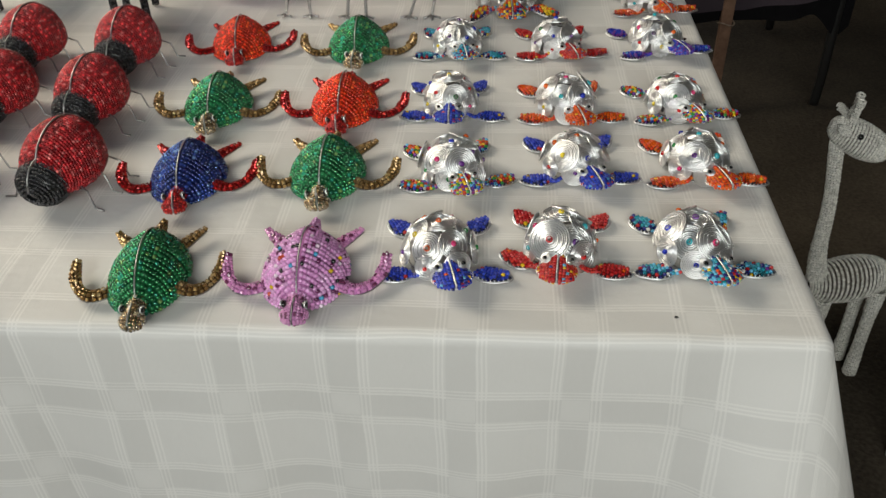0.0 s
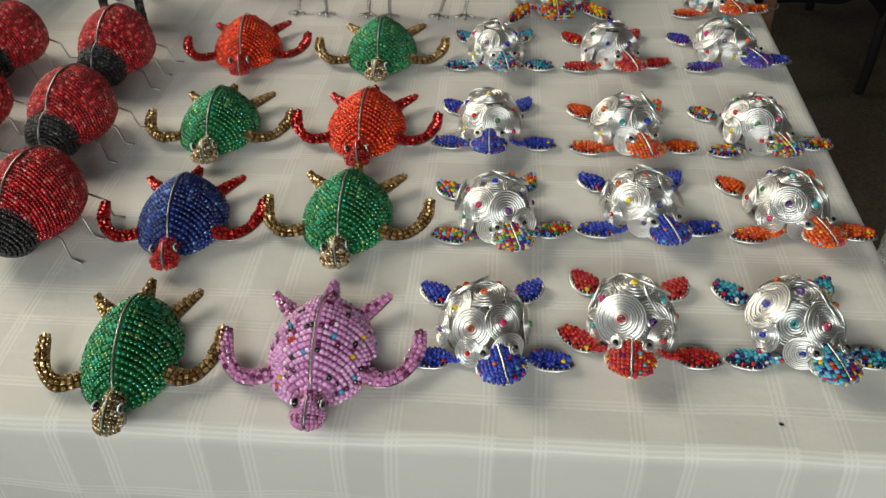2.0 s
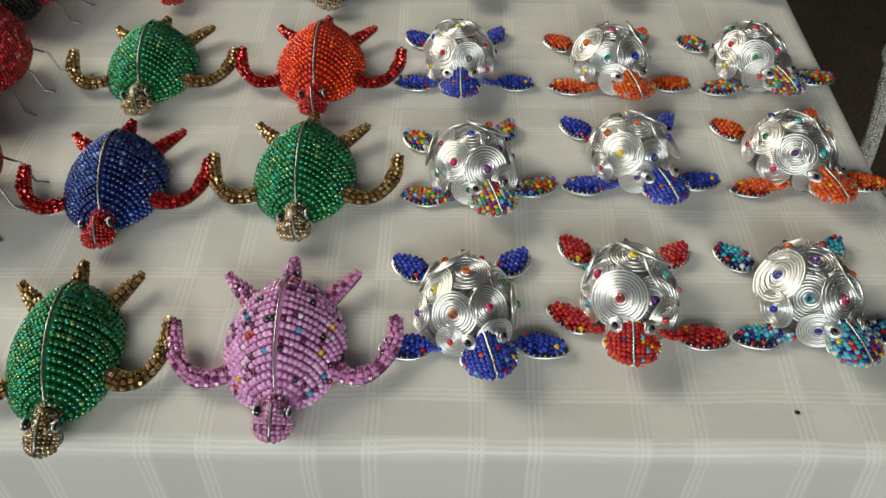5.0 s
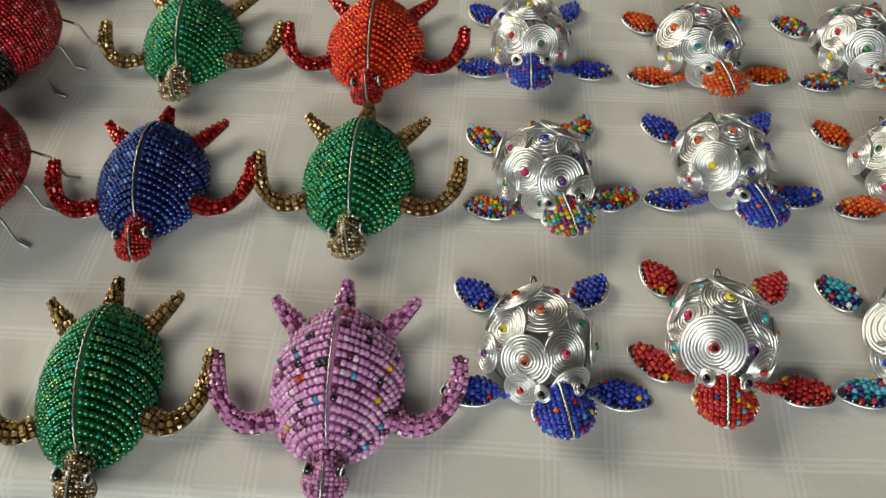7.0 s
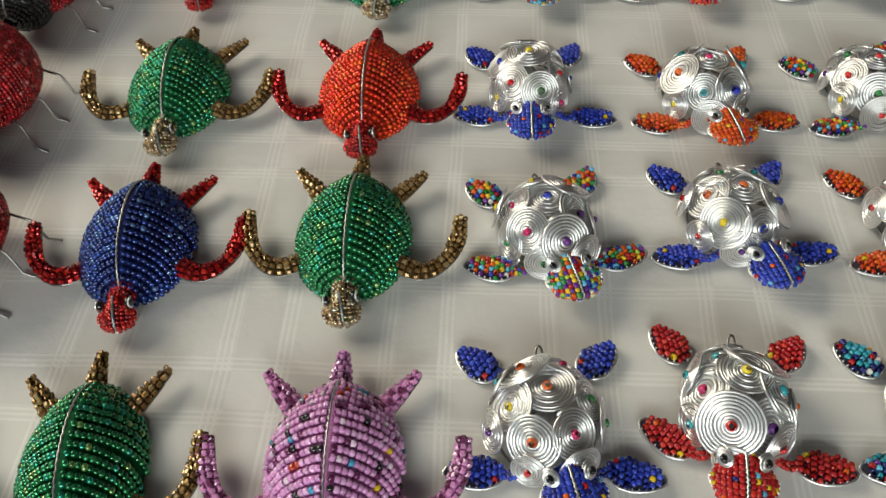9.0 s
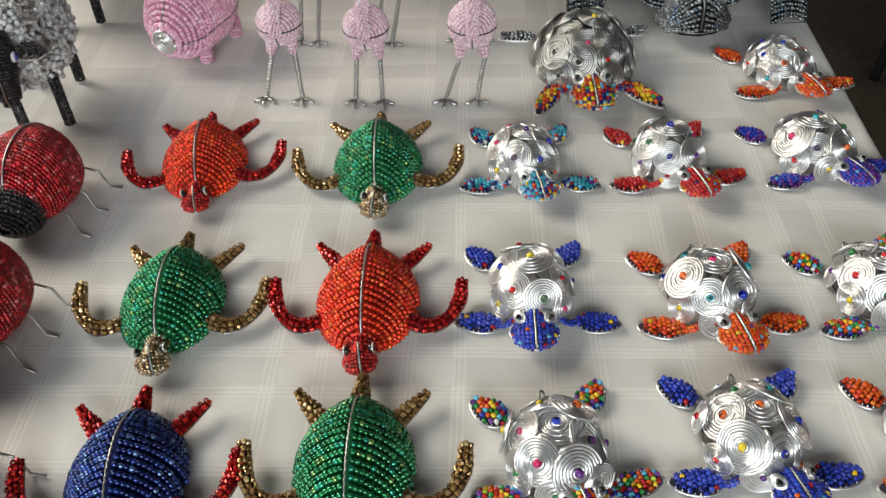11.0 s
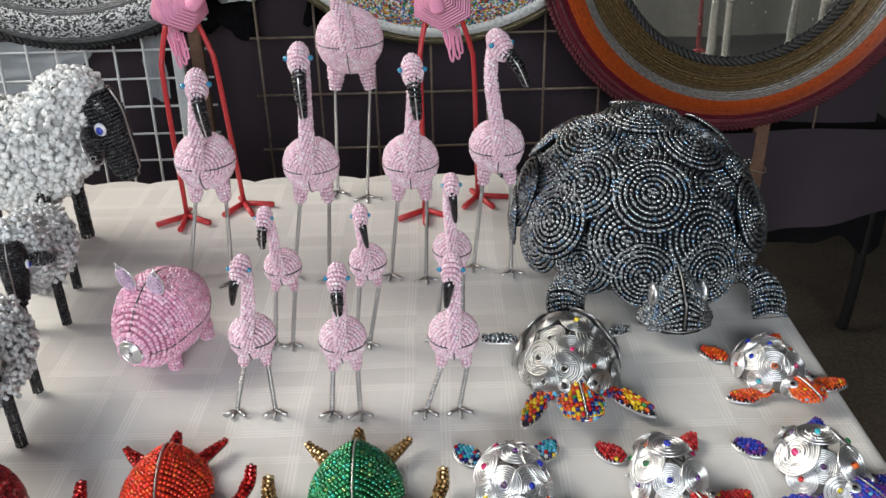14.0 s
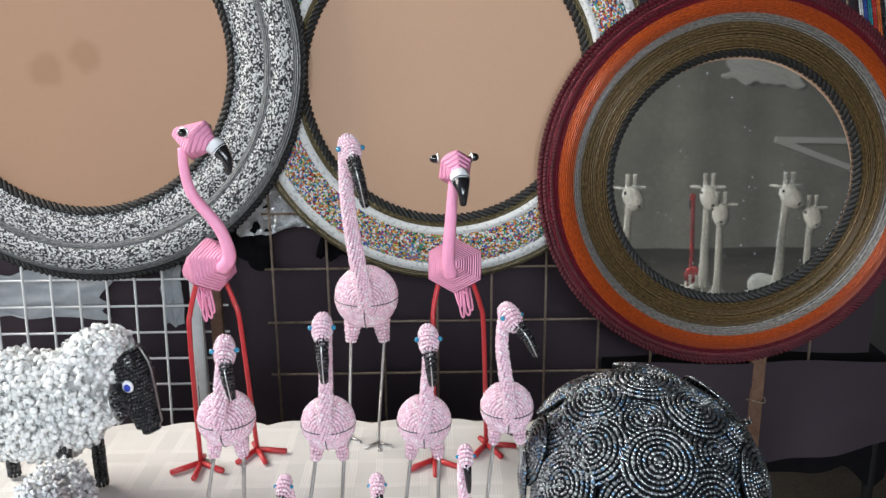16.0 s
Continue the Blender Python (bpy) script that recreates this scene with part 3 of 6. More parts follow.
def wrap_tube(line, rad, r, l):
    """Beads wound in rings round a curved line."""
    line = smooth_line(line, 60)
    d = np.r_[0, np.cumsum(np.linalg.norm(np.diff(line, axis=0), axis=1))]
    n = max(3, int(d[-1] / (2 * r)))
    at = (np.arange(n) + 0.5) * d[-1] / n
    c = np.stack([np.interp(at, d, line[:, k]) for k in range(3)], 1)
    t = unit(np.gradient(c, axis=0))
    rad = np.interp(at / d[-1], np.linspace(0, 1, len(rad)), rad)
    a = unit(np.cross(t, (1.0, 0.2, 0.1)))
    b = np.cross(t, a)
    w = np.linspace(0, TAU, 14)
    return strung([c[k] + (a[k] * np.cos(w)[:, None] + b[k] * np.sin(w)[:, None]) * rad[k] for k in range(n)], r, l, 7, 0.08, 0.14)


def plaited(line, rad, r, l):
    """Strands of beads wound steeply along a curved line, as on a plaited neck."""
    line = smooth_line(line, 90)
    d = np.r_[0, np.cumsum(np.linalg.norm(np.diff(line, axis=0), axis=1))]
    t = unit(np.gradient(line, axis=0))
    a = unit(np.cross(t, (1.0, 0.2, 0.1)))
    b = np.cross(t, a)
    rad = np.interp(d / d[-1], np.linspace(0, 1, len(rad)), rad)
    mean = float(np.mean(rad))
    m = max(5, round(TAU * mean / (2.1 * r)))
    out = []
    for k in range(m):
        w = TAU * k / m + d / (mean * 2.6)
        out.append(line + (a * np.cos(w)[:, None] + b * np.sin(w)[:, None]) * (rad * (1 + 0.10 * np.sin(3 * w)))[:, None])
    return strung(out, r, l, 7, 0.08, 0.12)


def wedge_head(seed, k=1.0, r=0.0017, tall=1.0):
    """A roof-shaped head of bead rows on both sides of a wire ridge, its blunt snout along -y."""
    L = 0.029 * k
    n = max(8, int(1.32 * L / (2 * r)))

    def half(s):
        return k * (0.0065 + 0.0130 * math.sin(math.pi * (0.06 + 0.66 * s)))

    def at(s, q, side):
        top = k * tall * (0.0165 - 0.002 * s - 0.0065 * s ** 3)
        return (side * half(s) * q, 0.012 * k - L * s + k * 0.0085 * s * q * q, 0.0025 * k + (top - 0.0025 * k) * (1 - q ** 1.5))
    rows = [[at(i / (n - 1), q, side) for q in np.linspace(0.07, 1, 9)] for i in range(n) for side in (-1, 1)]
    rows += [[(x, y - 0.2 * r, z * (1 - 0.19 * j)) for x, y, z in rows[-1 - side]] for side in (0, 1) for j in (1, 2, 3, 4)]
    v, f = strung(rows, r, r * 1.65, 7, 0.09)
    ss = np.linspace(0, 1, 24)
    ridge = [np.array(at(s, 0, 1)) + (0.0005 * math.sin(s * 70), 0, 0.0012 + 0.0004 * math.sin(s * 60)) for s in ss] + [np.array((0.0, 0.0118 * k - L - 0.0008, 0.004 * k))]
    rim = [np.array(at(s, 1.03, 1)) for s in ss] + [np.array(at(1, q, 1)) * (1, 1, 0) + (0, -0.001, 0.0022 * k) for q in np.linspace(0.9, 0, 8)]
    rim = rim + [p * np.array((-1, 1, 1)) for p in rim[::-1][1:]]
    stitches = [tube([np.array(at(s, 0.98, side)) - (0, 0, 0.001), np.array(at(s, 0.98, side)) + (side * 0.0012, 0, 0.0028 * k)], 0.0006, 4) for s in np.linspace(0.1, 1, 8) for side in (-1, 1)]
    vv, ff = joined([tube(ridge, 0.0009 * max(1, k * 0.7), 5), tube(rim, 0.0009, 5)] + stitches)
    back = [np.array(at(s, q, side)) - (0, 0, r * 0.7) for s in np.linspace(0, 1, 8) for q, side in ((1, -1), (0.5, -1), (0, 1), (0.5, 1), (1, 1))]
    front = [p * np.array((1, 1, 0)) + (0, 0, 0.001) for p in back[-5:]]
    bf = [(i * 5 + j, i * 5 + j + 1, (i + 1) * 5 + j + 1, (i + 1) * 5 + j) for i in range(8) for j in range(4)]
    return make_mesh("beads", v, f), make_mesh("edge_wire", vv, tidy(ff)), make_mesh("backing", back + front, bf)


def mirrored(pts):
    return [(-x, y, z) for x, y, z in pts]


def bead_head(name, rad, r, l, tip=0.0):
    """A small head: rings of beads from the neck to the snout, which looks along -y."""
    lines = []
    n = max(5, int(rad[1] * 2.5 / (2 * r)))
    for i in range(n):
        a = 0.25 + (math.pi - 0.45) * i / (n - 1)
        s = math.sin(a) ** 0.8
        y = rad[1] * math.cos(a)
        lines.append([(rad[0] * s * math.cos(b), y, rad[2] * s * math.sin(b) - tip * (1 - math.cos(a)) / 2) for b in np.linspace(0, TAU, 20)])
    v, f = strung(lines, r, l)
    return make_mesh(name, v, f)


ball = once("ball", lambda: make_mesh("eye", *ellipsoid((0, 0, 0), (1, 1, 1), 12, 8)))


def round_bead():
    v, f = bead_set([(0, 0, 0)], [(0, 0, 1)], 0.0031, 0.0046, 10)
    return make_mesh("centre_bead", v, f)


def scaled(x, y, z, s, rx=0, ry=0, rz=0):
    return pose(x, y, z, rx, ry, rz) @ Matrix.Diagonal((s, s, s, 1)) if isinstance(s, (int, float)) else pose(x, y, z, rx, ry, rz) @ Matrix.Diagonal((*s, 1))


BW, BL, BH = 0.090, 0.116, 0.044


# deep inner colours stand in for shade between the rows of beads
bronze_core, red_dark = gap_shade_mat("bronze_core", (0.05, 0.026, 0.010)), gap_shade_mat("dark_red_core", (0.07, 0.004, 0.004))


def beaded_turtle(x, y, turn, size, shell, limb, head, core, label, flap=0.0):
    t = thing("beaded_turtle", scaled(x, y, T + 0.001, size, 0, 0, turn), label, "turtle figurine", "beaded turtles on the table")
    part("shell", once("bt_shell", lambda: beaded_shell(BW, BL, BH, 23, 0.00245, 0.0039)), shell, t)
    part("gap_filler", once("bt_lining", lambda: shell_filler(BW - 0.0036, BL - 0.0036, BH - 0.0018)), core, t)
    part("spine_wire", once("bt_spine", lambda: tubes_mesh("spine_wire", [[(0.0004 * math.sin(k * 2.3), shell_point(u, 0, BW, BL, BH)[1], shell_point(u, 0, BW, BL, BH)[2] + 0.0022 + 0.0003 * math.cos(k * 2.3))
                            for k, u in enumerate(np.linspace(0.05, 3.09, 90))]], 0.0008, 6)), m_dullwire, t, "grey wire along the back")
    limb_core = {m_bronze: bronze_core, m_lilac: core}.get(limb, red_dark)
    tilt = 14 * math.sin(40 * x + 9 * y)
    front = [(0.036, -0.026, 0.010), (0.055, -0.033, 0.009), (0.072, -0.024, 0.010), (0.082, -0.006, 0.013), (0.085, 0.017, 0.017)]
    hind = [(0.028, 0.038, 0.011), (0.041, 0.053, 0.012), (0.054, 0.069, 0.012)]
    for side in (1, -1):
        for key, path, w in (("front", front, (0.0155, 0.0150, 0.0105, 0.0125, 0.009)), ("hind", hind, (0.017, 0.012, 0.006))):
            beads, edge, gap_filler = once("bt_%s%d" % (key, side), lambda: banded_limb(path if side == 1 else mirrored(path), w, 0.0024, 0.0036))
            fl = part("flipper" if key == "front" else "hind_flipper", beads, limb, t)
            part("edge_wire", edge, m_steel, fl)
            part("gap_filler", gap_filler, limb_core, fl)
    beads, edge, gap_filler = once("bt_tail", lambda: banded_limb([(0, 0.049, 0.012), (0, 0.066, 0.015), (0, 0.084, 0.013)], (0.018, 0.013, 0.006), 0.0023, 0.0036, 0.5))
    part("gap_filler", gap_filler, limb_core, part("tail", beads, limb if shell is not m_purple else shell, t))
    neck = once("bt_neck", lambda: make_mesh("neck", *wrap_tube([(0, -0.050, 0.014), (0, -0.069, 0.016)], (0.0095, 0.0070), 0.0017, 0.0028)))
    part("neck", neck, head, t)
    beads, edge, backing = once("bt_wedge", lambda: wedge_head(3, 0.74, 0.0019, 1.3))
    hd = part("head", beads, head, t, "", pose(0, -0.0735, 0.011, 10, 0, tilt))
    part("edge_wire", edge, m_dullwire, hd)
    part("backing", backing, core, hd)
    for side in (-1, 1):
        part("eye", once("bt_eye", lambda: make_mesh("eye", *ellipsoid((0, 0, 0), (0.0034, 0.0040, 0.0036), 12, 8))), m_blackeye, hd, "round black eye", pose(side * 0.0105, 0.005, 0.0120))
        part("eye_ring", once("bt_ring", lambda: tubes_mesh("eye_ring", [[(0.0007 * math.sin(2 * a), 0.0040 * math.cos(a), 0.0040 * math.sin(a)) for a in np.linspace(0, 2 * TAU, 26)]], 0.0008, 5)), m_wire, hd, "", pose(side * 0.0118, 0.005, 0.0120))
    return t


gc, bc, rc, pc = gap_shade_mat("green_core", (0.010, 0.11, 0.04)), gap_shade_mat("blue_core", (0.008, 0.012, 0.07)), gap_shade_mat("red_core", (0.22, 0.016, 0.008)), gap_shade_mat("lilac_core", (0.56, 0.22, 0.48))
G = "turtle figurine of green glass beads with bronze flippers on white cloth"
TURTLES = [
    (-0.190, 0.072, 7, (0.91, 1.05, 0.95), m_green, m_bronze, m_goldhead, gc, G), (-0.026, 0.082, 2, (1.0, 1.0, 0.95), m_purple, m_lilac, m_lilac, pc, "lilac beaded turtle figurine speckled with coloured beads"),
    (-0.205, 0.264, 4, 0.98, m_blueshell, m_darkred, m_darkred, bc, "dark blue beaded turtle figurine with red flippers and head"), (-0.035, 0.276, 0, 1.0, m_green, m_bronze, m_goldhead, gc, G),
    (-0.217, 0.448, 2, 1.0, m_green, m_bronze, m_goldhead, gc, G), (-0.040, 0.450, 0, 1.0, m_redorange, m_darkred, m_darkred, rc, "orange-red beaded turtle figurine with dark red flippers"),
    (-0.235, 0.654, 6, 0.98, m_redorange, m_darkred, m_darkred, rc, "orange-red beaded turtle figurine with dark red flippers"), (-0.047, 0.648, 2, 1.02, m_green, m_bronze, m_goldhead, gc, G)]
for row in TURTLES:
    beaded_turtle(*row)


# ---- turtles of coiled wire ----
def coil(R, turns, r):
    t = np.linspace(0, 1, int(turns * 20))
    rad = 0.0024 + (R - 0.0024) * t
    w = TAU * turns * t
    return tubes_mesh("wire_coil", [np.stack([rad * np.cos(w), rad * np.sin(w), 0.0016 * (1 - t) + 0.0004 * np.sin(w * 0.5)], 1)], r, 5)


def leaf_pad(L, W, r, seed, dome=0.0045):
    """A leaf-shaped pad covered with round beads, its point at the origin, lying along +x."""
    g = np.random.default_rng(seed)
    P, A = [], []
    step = 2 * r * 0.98
    for i in range(int(L / step)):
        x = (i + 0.5) * step
        s = x / L
        w = W * (math.sin(math.pi * s ** 0.80)) ** 0.62 * 0.5
        for j in range(-8, 9):
            y = (j + 0.5 * (i % 2)) * step
            if abs(y) <= w:
                P.append((x, y, 0.003 + dome * math.sqrt(max(0, 1 - (y / (w + 1e-4)) ** 2)) * min(1, 4 * s * (1.1 - s) + 0.2)))
                A.append((0.25, 1, 0))
    P = np.array(P) + g.normal(0, r * 0.12, (len(P), 3))
    v, f = bead_set(P, np.array(A) + g.normal(0, 0.25, (len(A), 3)), r, r * 1.8, 7, 0.08)
    s = np.linspace(0, 1, 18)
    w = W * np.maximum(np.sin(math.pi * s ** 0.80), 0) ** 0.62 * 0.5 + 0.0012
    rim = np.vstack([np.stack([s * L, w, 0 * s + 0.0022], 1), np.stack([s * L, -w, 0 * s + 0.0022], 1)[::-1]])
    ticks = [[(a * L, b * W * math.sin(math.pi * a ** 0.80) ** 0.62 * 0.5, 0.0015), (a * L, b * W * math.sin(math.pi * a ** 0.80) ** 0.62 * 0.5, 0.0045)] for a in np.linspace(0.12, 0.9, 8) for b in (-1.04, 1.04)]
    chunks = [tube(rim, 0.0011, 5)] + [tube(smooth_line(k, 3), 0.0006, 4) for k in ticks]
    vv, ff = joined(chunks)
    base = np.vstack([np.stack([s * L, w * 0.9, 0 * s + 0.0024], 1), np.stack([s * L, -w * 0.9, 0 * s + 0.0024], 1)])
    return make_mesh("beads", v, f), make_mesh("edge_wire", vv, tidy(ff)), make_mesh("backing", base, [(i, i + 1, 18 + i + 1, 18 + i) for i in range(17)])


centre_cols = [plain_mat("enamel_bead_%s" % n, c, 0.25, 0, 80, 0.1, 0, 0, 0.3) for n, c in
               (("red", (0.6, 0.02, 0.02)), ("orange", (0.75, 0.14, 0.02)), ("yellow", (0.80, 0.62, 0.03)), ("blue", (0.02, 0.04, 0.45)), ("pink", (0.65, 0.03, 0.16)), ("turquoise", (0.04, 0.42, 0.48)), ("purple", (0.13, 0.03, 0.22)), ("green", (0.03, 0.22, 0.06)))]
m_padback = gap_shade_mat("dark_pad_back", (0.05, 0.05, 0.07))


def wire_turtle(x, y, turn, size, pad, seed, label, big=False, swing=0.0, arms=(-4, 184)):
    g = np.random.default_rng(seed)
    t = thing("wire_turtle", scaled(x, y, T + 0.001, size, 0, 0, turn), label, "turtle figurine", "wire turtles on the table")
    W, L, H = 0.037, 0.043, 0.037
    spots = [(0.16, 1.4 + g.uniform(-0.4, 0.4), 1.12)] + [(0.74 + g.uniform(-0.07, 0.07), a, g.uniform(0.95, 1.15)) for a in np.arange(6) * TAU / 6 + 1.0 + g.uniform(-0.25, 0.25)] + [(1.27, a, 0.84) for a in np.arange(7) * TAU / 7 + g.uniform(-0.2, 0.2)]
    if big:
        spots = [(0.0, 0.0, 0.8)] + [(0.48, a, 0.78) for a in np.arange(6) * TAU / 6 + 0.4] + [(0.92, a, 0.74) for a in np.arange(9) * TAU / 9 + 0.2] + [(1.32, a, 0.66) for a in np.arange(11) * TAU / 11]
    for k, (th, az, s) in enumerate(spots):
        if big and k % 5 == 0:
            th += 0.12
        nrm = Vector((math.sin(th) * math.cos(az) / W, math.sin(th) * math.sin(az) / L, math.cos(th) / H * 0.8)).normalized()
        c = Vector((W * math.sin(th) * math.cos(az), L * math.sin(th) * math.sin(az), 0.004 + H * math.cos(th))) + nrm * (0.0032 * g.uniform(-0.8, 1))
        nrm = (nrm + Vector(g.normal(0, 0.05, 3))).normalized()
        s *= g.uniform(0.86, 1.12) * (1.0 if not big else 0.95)
        c.z = max(c.z, 0.0045 + 0.0145 * s * math.sqrt(max(0, 1 - nrm.z ** 2)))
        kind = int(g.integers(3))
        me = once("coil%d" % kind, lambda: coil(0.0175 + 0.0012 * kind, (7, 7.5, 8.5)[kind], 0.00106))
        m = Matrix.Translation(c) @ nrm.to_track_quat("Z", "Y").to_matrix().to_4x4() @ pose(0, 0, 0, 0, 0, float(g.uniform(0, 360))) @ Matrix.Diagonal((s, s, s, 1))
        d = part("wire_coil", me, m_dullwire if big else m_wire, t, "", m)
        if not big or k in (0, 2, 5, 9, 14):
            part("centre_bead", once("centre_bead", round_bead), centre_cols[int(g.integers(len(centre_cols)))], d, "", pose(0, 0, 0.0026, 90 if g.random() < 0.4 else 20, 0, 30))
    frame = [[(W * 0.93 * math.cos(a), L * 0.93 * math.sin(a), 0.0045) for a in np.linspace(0, TAU, 30)]]
    for a in (0.5, 2.1, 3.7):
        frame.append([(W * 0.8 * math.sin(q) * math.cos(a), L * 0.8 * math.sin(q) * math.sin(a), 0.004 + H * 0.85 * math.cos(q)) for q in np.linspace(-1.5, 1.5, 12)])
    part("frame_wire", once("wt_frame", lambda: tubes_mesh("frame_wire", frame, 0.0010, 5)), m_steel, t)
    v = int(g.integers(3))
    fp = once("pad_f%d" % v, lambda: leaf_pad(0.037, 0.0190, 0.0019, 10 + v))
    hp = once("pad_h%d" % v, lambda: leaf_pad(0.031, 0.0190, 0.0019, 20 + v))
    if big:
        places = [("flipper", fp, (0.025, -0.036, 0.004), -52, (1.08, 0.70, 1)), ("flipper", fp, (-0.025, -0.036, 0.004), -118, (1.08, 0.70, 1)), ("hind_flipper", hp, (0.036, 0.022, 0.014), 8, (0.60, 0.36, 1)), ("hind_flipper", hp, (-0.036, 0.020, 0.014), 176, (0.92, 0.40, 1))]
    else:
        j = g.uniform(-6, 6, 4)
        places = [("flipper", fp, (0.037, -0.034, 0.0), arms[0], 1.06), ("flipper", fp, (-0.030, -0.034, 0.0), arms[1], 1.06), ("hind_flipper", hp, (0.030, 0.038, 0.0), 46 + j[2], 1.12), ("hind_flipper", hp, (-0.030, 0.038, 0.0), 134 + j[3], 1.12)]
    for nm, (beads, edge, backing), at, rot, k in places:
        fl = part(nm, beads, pad if not (big and nm == "hind_flipper") else m_graphite, t, "", scaled(*at, k, 0, 0, rot))
        part("edge_wire", edge, m_wire, fl)
        part("backing", backing, m_padback, fl)
        if nm == "flipper":
            root = Vector((at[0] * 0.55, -0.034, 0.010))
            tip = Vector(at) + Vector((math.cos(radians(rot)), math.sin(radians(rot)), 0)) * 0.004 + Vector((0, 0, 0.004))
            line = smooth_line([root, (root + tip) / 2 + Vector((0, -0.003, -0.002)), tip], 10)
            side2 = np.array((0.0, 0.0019, 0.0))
            bv, bf = strung([line + side2, line - side2], 0.0019, 0.0030, 7, 0.08)
            part("arm", make_mesh("arm", bv, bf), pad, t)
    beads, edge, backing = once("wedge", lambda: wedge_head(5, 1.0, 0.0019))
    tw = swing * 900
    hd = part("head", beads, pad, t, "", scaled(swing, -0.055 if not big else -0.050, 0.015 if not big else 0.007, (1.06, 1.22, 0.72) if not big else (0.86, 1.16, 0.80), -2, 0, tw))
    part("edge_wire", edge, m_wire, hd)
    part("backing", backing, m_padback, hd)
    for side in (-1, 1):
        part("eye_coil", once("eyecoil", lambda: coil(0.0056, 3.5, 0.0009)), m_wire, hd, "", pose(side * 0.0118, 0.0075, 0.0128, 38, side * 42, 0))
        part("eye", once("eyeb", lambda: make_mesh("eye", *ellipsoid((0, 0, 0), (0.0024, 0.0024, 0.0024), 10, 7))), m_blackeye, hd, "black glass bead eye", pose(side * 0.0131, 0.0063, 0.0155))
    part("tail_loop", once("wt_tail", lambda: tubes_mesh("tail_loop", [[(0.0022 * math.cos(a), 0.043 + 0.006 + 0.0055 * math.sin(a), 0.014 + 0.002 * math.sin(a)) for a in np.linspace(-1.2, 4.4, 18)]], 0.0010, 5)), m_steel, t)
    return t


WL = {"blue": "aluminium wire-coil turtle figurine with blue beaded flippers", "red": "aluminium wire-coil turtle figurine with red beaded flippers", "orange": "aluminium wire-coil turtle figurine with orange beaded flippers",
      "multi": "aluminium wire-coil turtle figurine with multicoloured beaded flippers", "teal": "aluminium wire-coil turtle figurine with teal and mixed bead flippers", "purple": "aluminium wire-coil turtle figurine with blue and purple flippers"}
WIRES = [(0.112, 0.120, 4, 1.0, "blue", 0.012, (-14, 178)), (0.241, 0.134, -4, 1.0, "red", -0.002, (-4, 148)), (0.382, 0.134, 6, 1.0, "teal", 0.012, (-12, 176)),
         (0.117, 0.289, 9, 1.0, "multi", 0.010, (10, 164)), (0.266, 0.306, 5, 1.0, "blue", 0.017, (-2, 176)), (0.415, 0.308, 9, 1.0, "orange", 0.012, (-22, 178)),
         (0.106, 0.461, 3, 1.0, "blue", -0.002, (-8, 172)), (0.264, 0.458, 7, 1.02, "orange", 0.009, (-10, 168)), (0.413, 0.464, 15, 1.0, "multi", 0.006, (-18, 172)),
         (0.108, 0.654, 3, 1.0, "teal", 0.010, (-8, 180)), (0.260, 0.656, 8, 1.0, "red", 0.014, (4, 172)), (0.413, 0.668, 18, 1.0, "purple", 0.014, (-20, 174)), (0.420, 0.830, 14, 1.0, "orange", 0.010, (-12, 170))]
for k, (x, y, turn, size, pad, swing, arms) in enumerate(WIRES):
    wire_turtle(x, y, turn, size, pads[pad], 40 + k, WL[pad], False, swing, arms)
wire_turtle(0.188, 0.850, 3, 1.55, pads["gold"], 77, "large dull silver wire-coil turtle with yellow, orange and blue flippers", True)


# ---- ladybirds ----
def ladybird_shell():
    W, L, H, lines = 0.098, 0.118, 0.062, []
    for i in range(38):
        u0 = 0.32 + (math.pi - 0.36) * (i + 0.5) / 38
        for side in (-1, 1):
            line = []
            for k in range(24):
                v = 0.04 + 2.05 * k / 23
                s = math.sin(u0) ** 0.9
                line.append((side * W / 2 * s * math.sin(v), -L / 2 * math.cos(u0) - 0.004 * v, H * s * (math.cos(v) if v < 1.57 else 0.45 * math.cos(v))))
            lines.append(line)
    v, f = strung(lines, 0.0021, 0.0036, 6, 0.07)
    return make_mesh("shell", v, f)


def ladybird_core():
    v, f = ellipsoid((0, 0, 0), (0.0475, 0.0575, 0.0605), 20, 14)
    v[:, 2] = np.where(v[:, 2] < 0, v[:, 2] * 0.42, v[:, 2])
    return make_mesh("gap_filler", v, f)


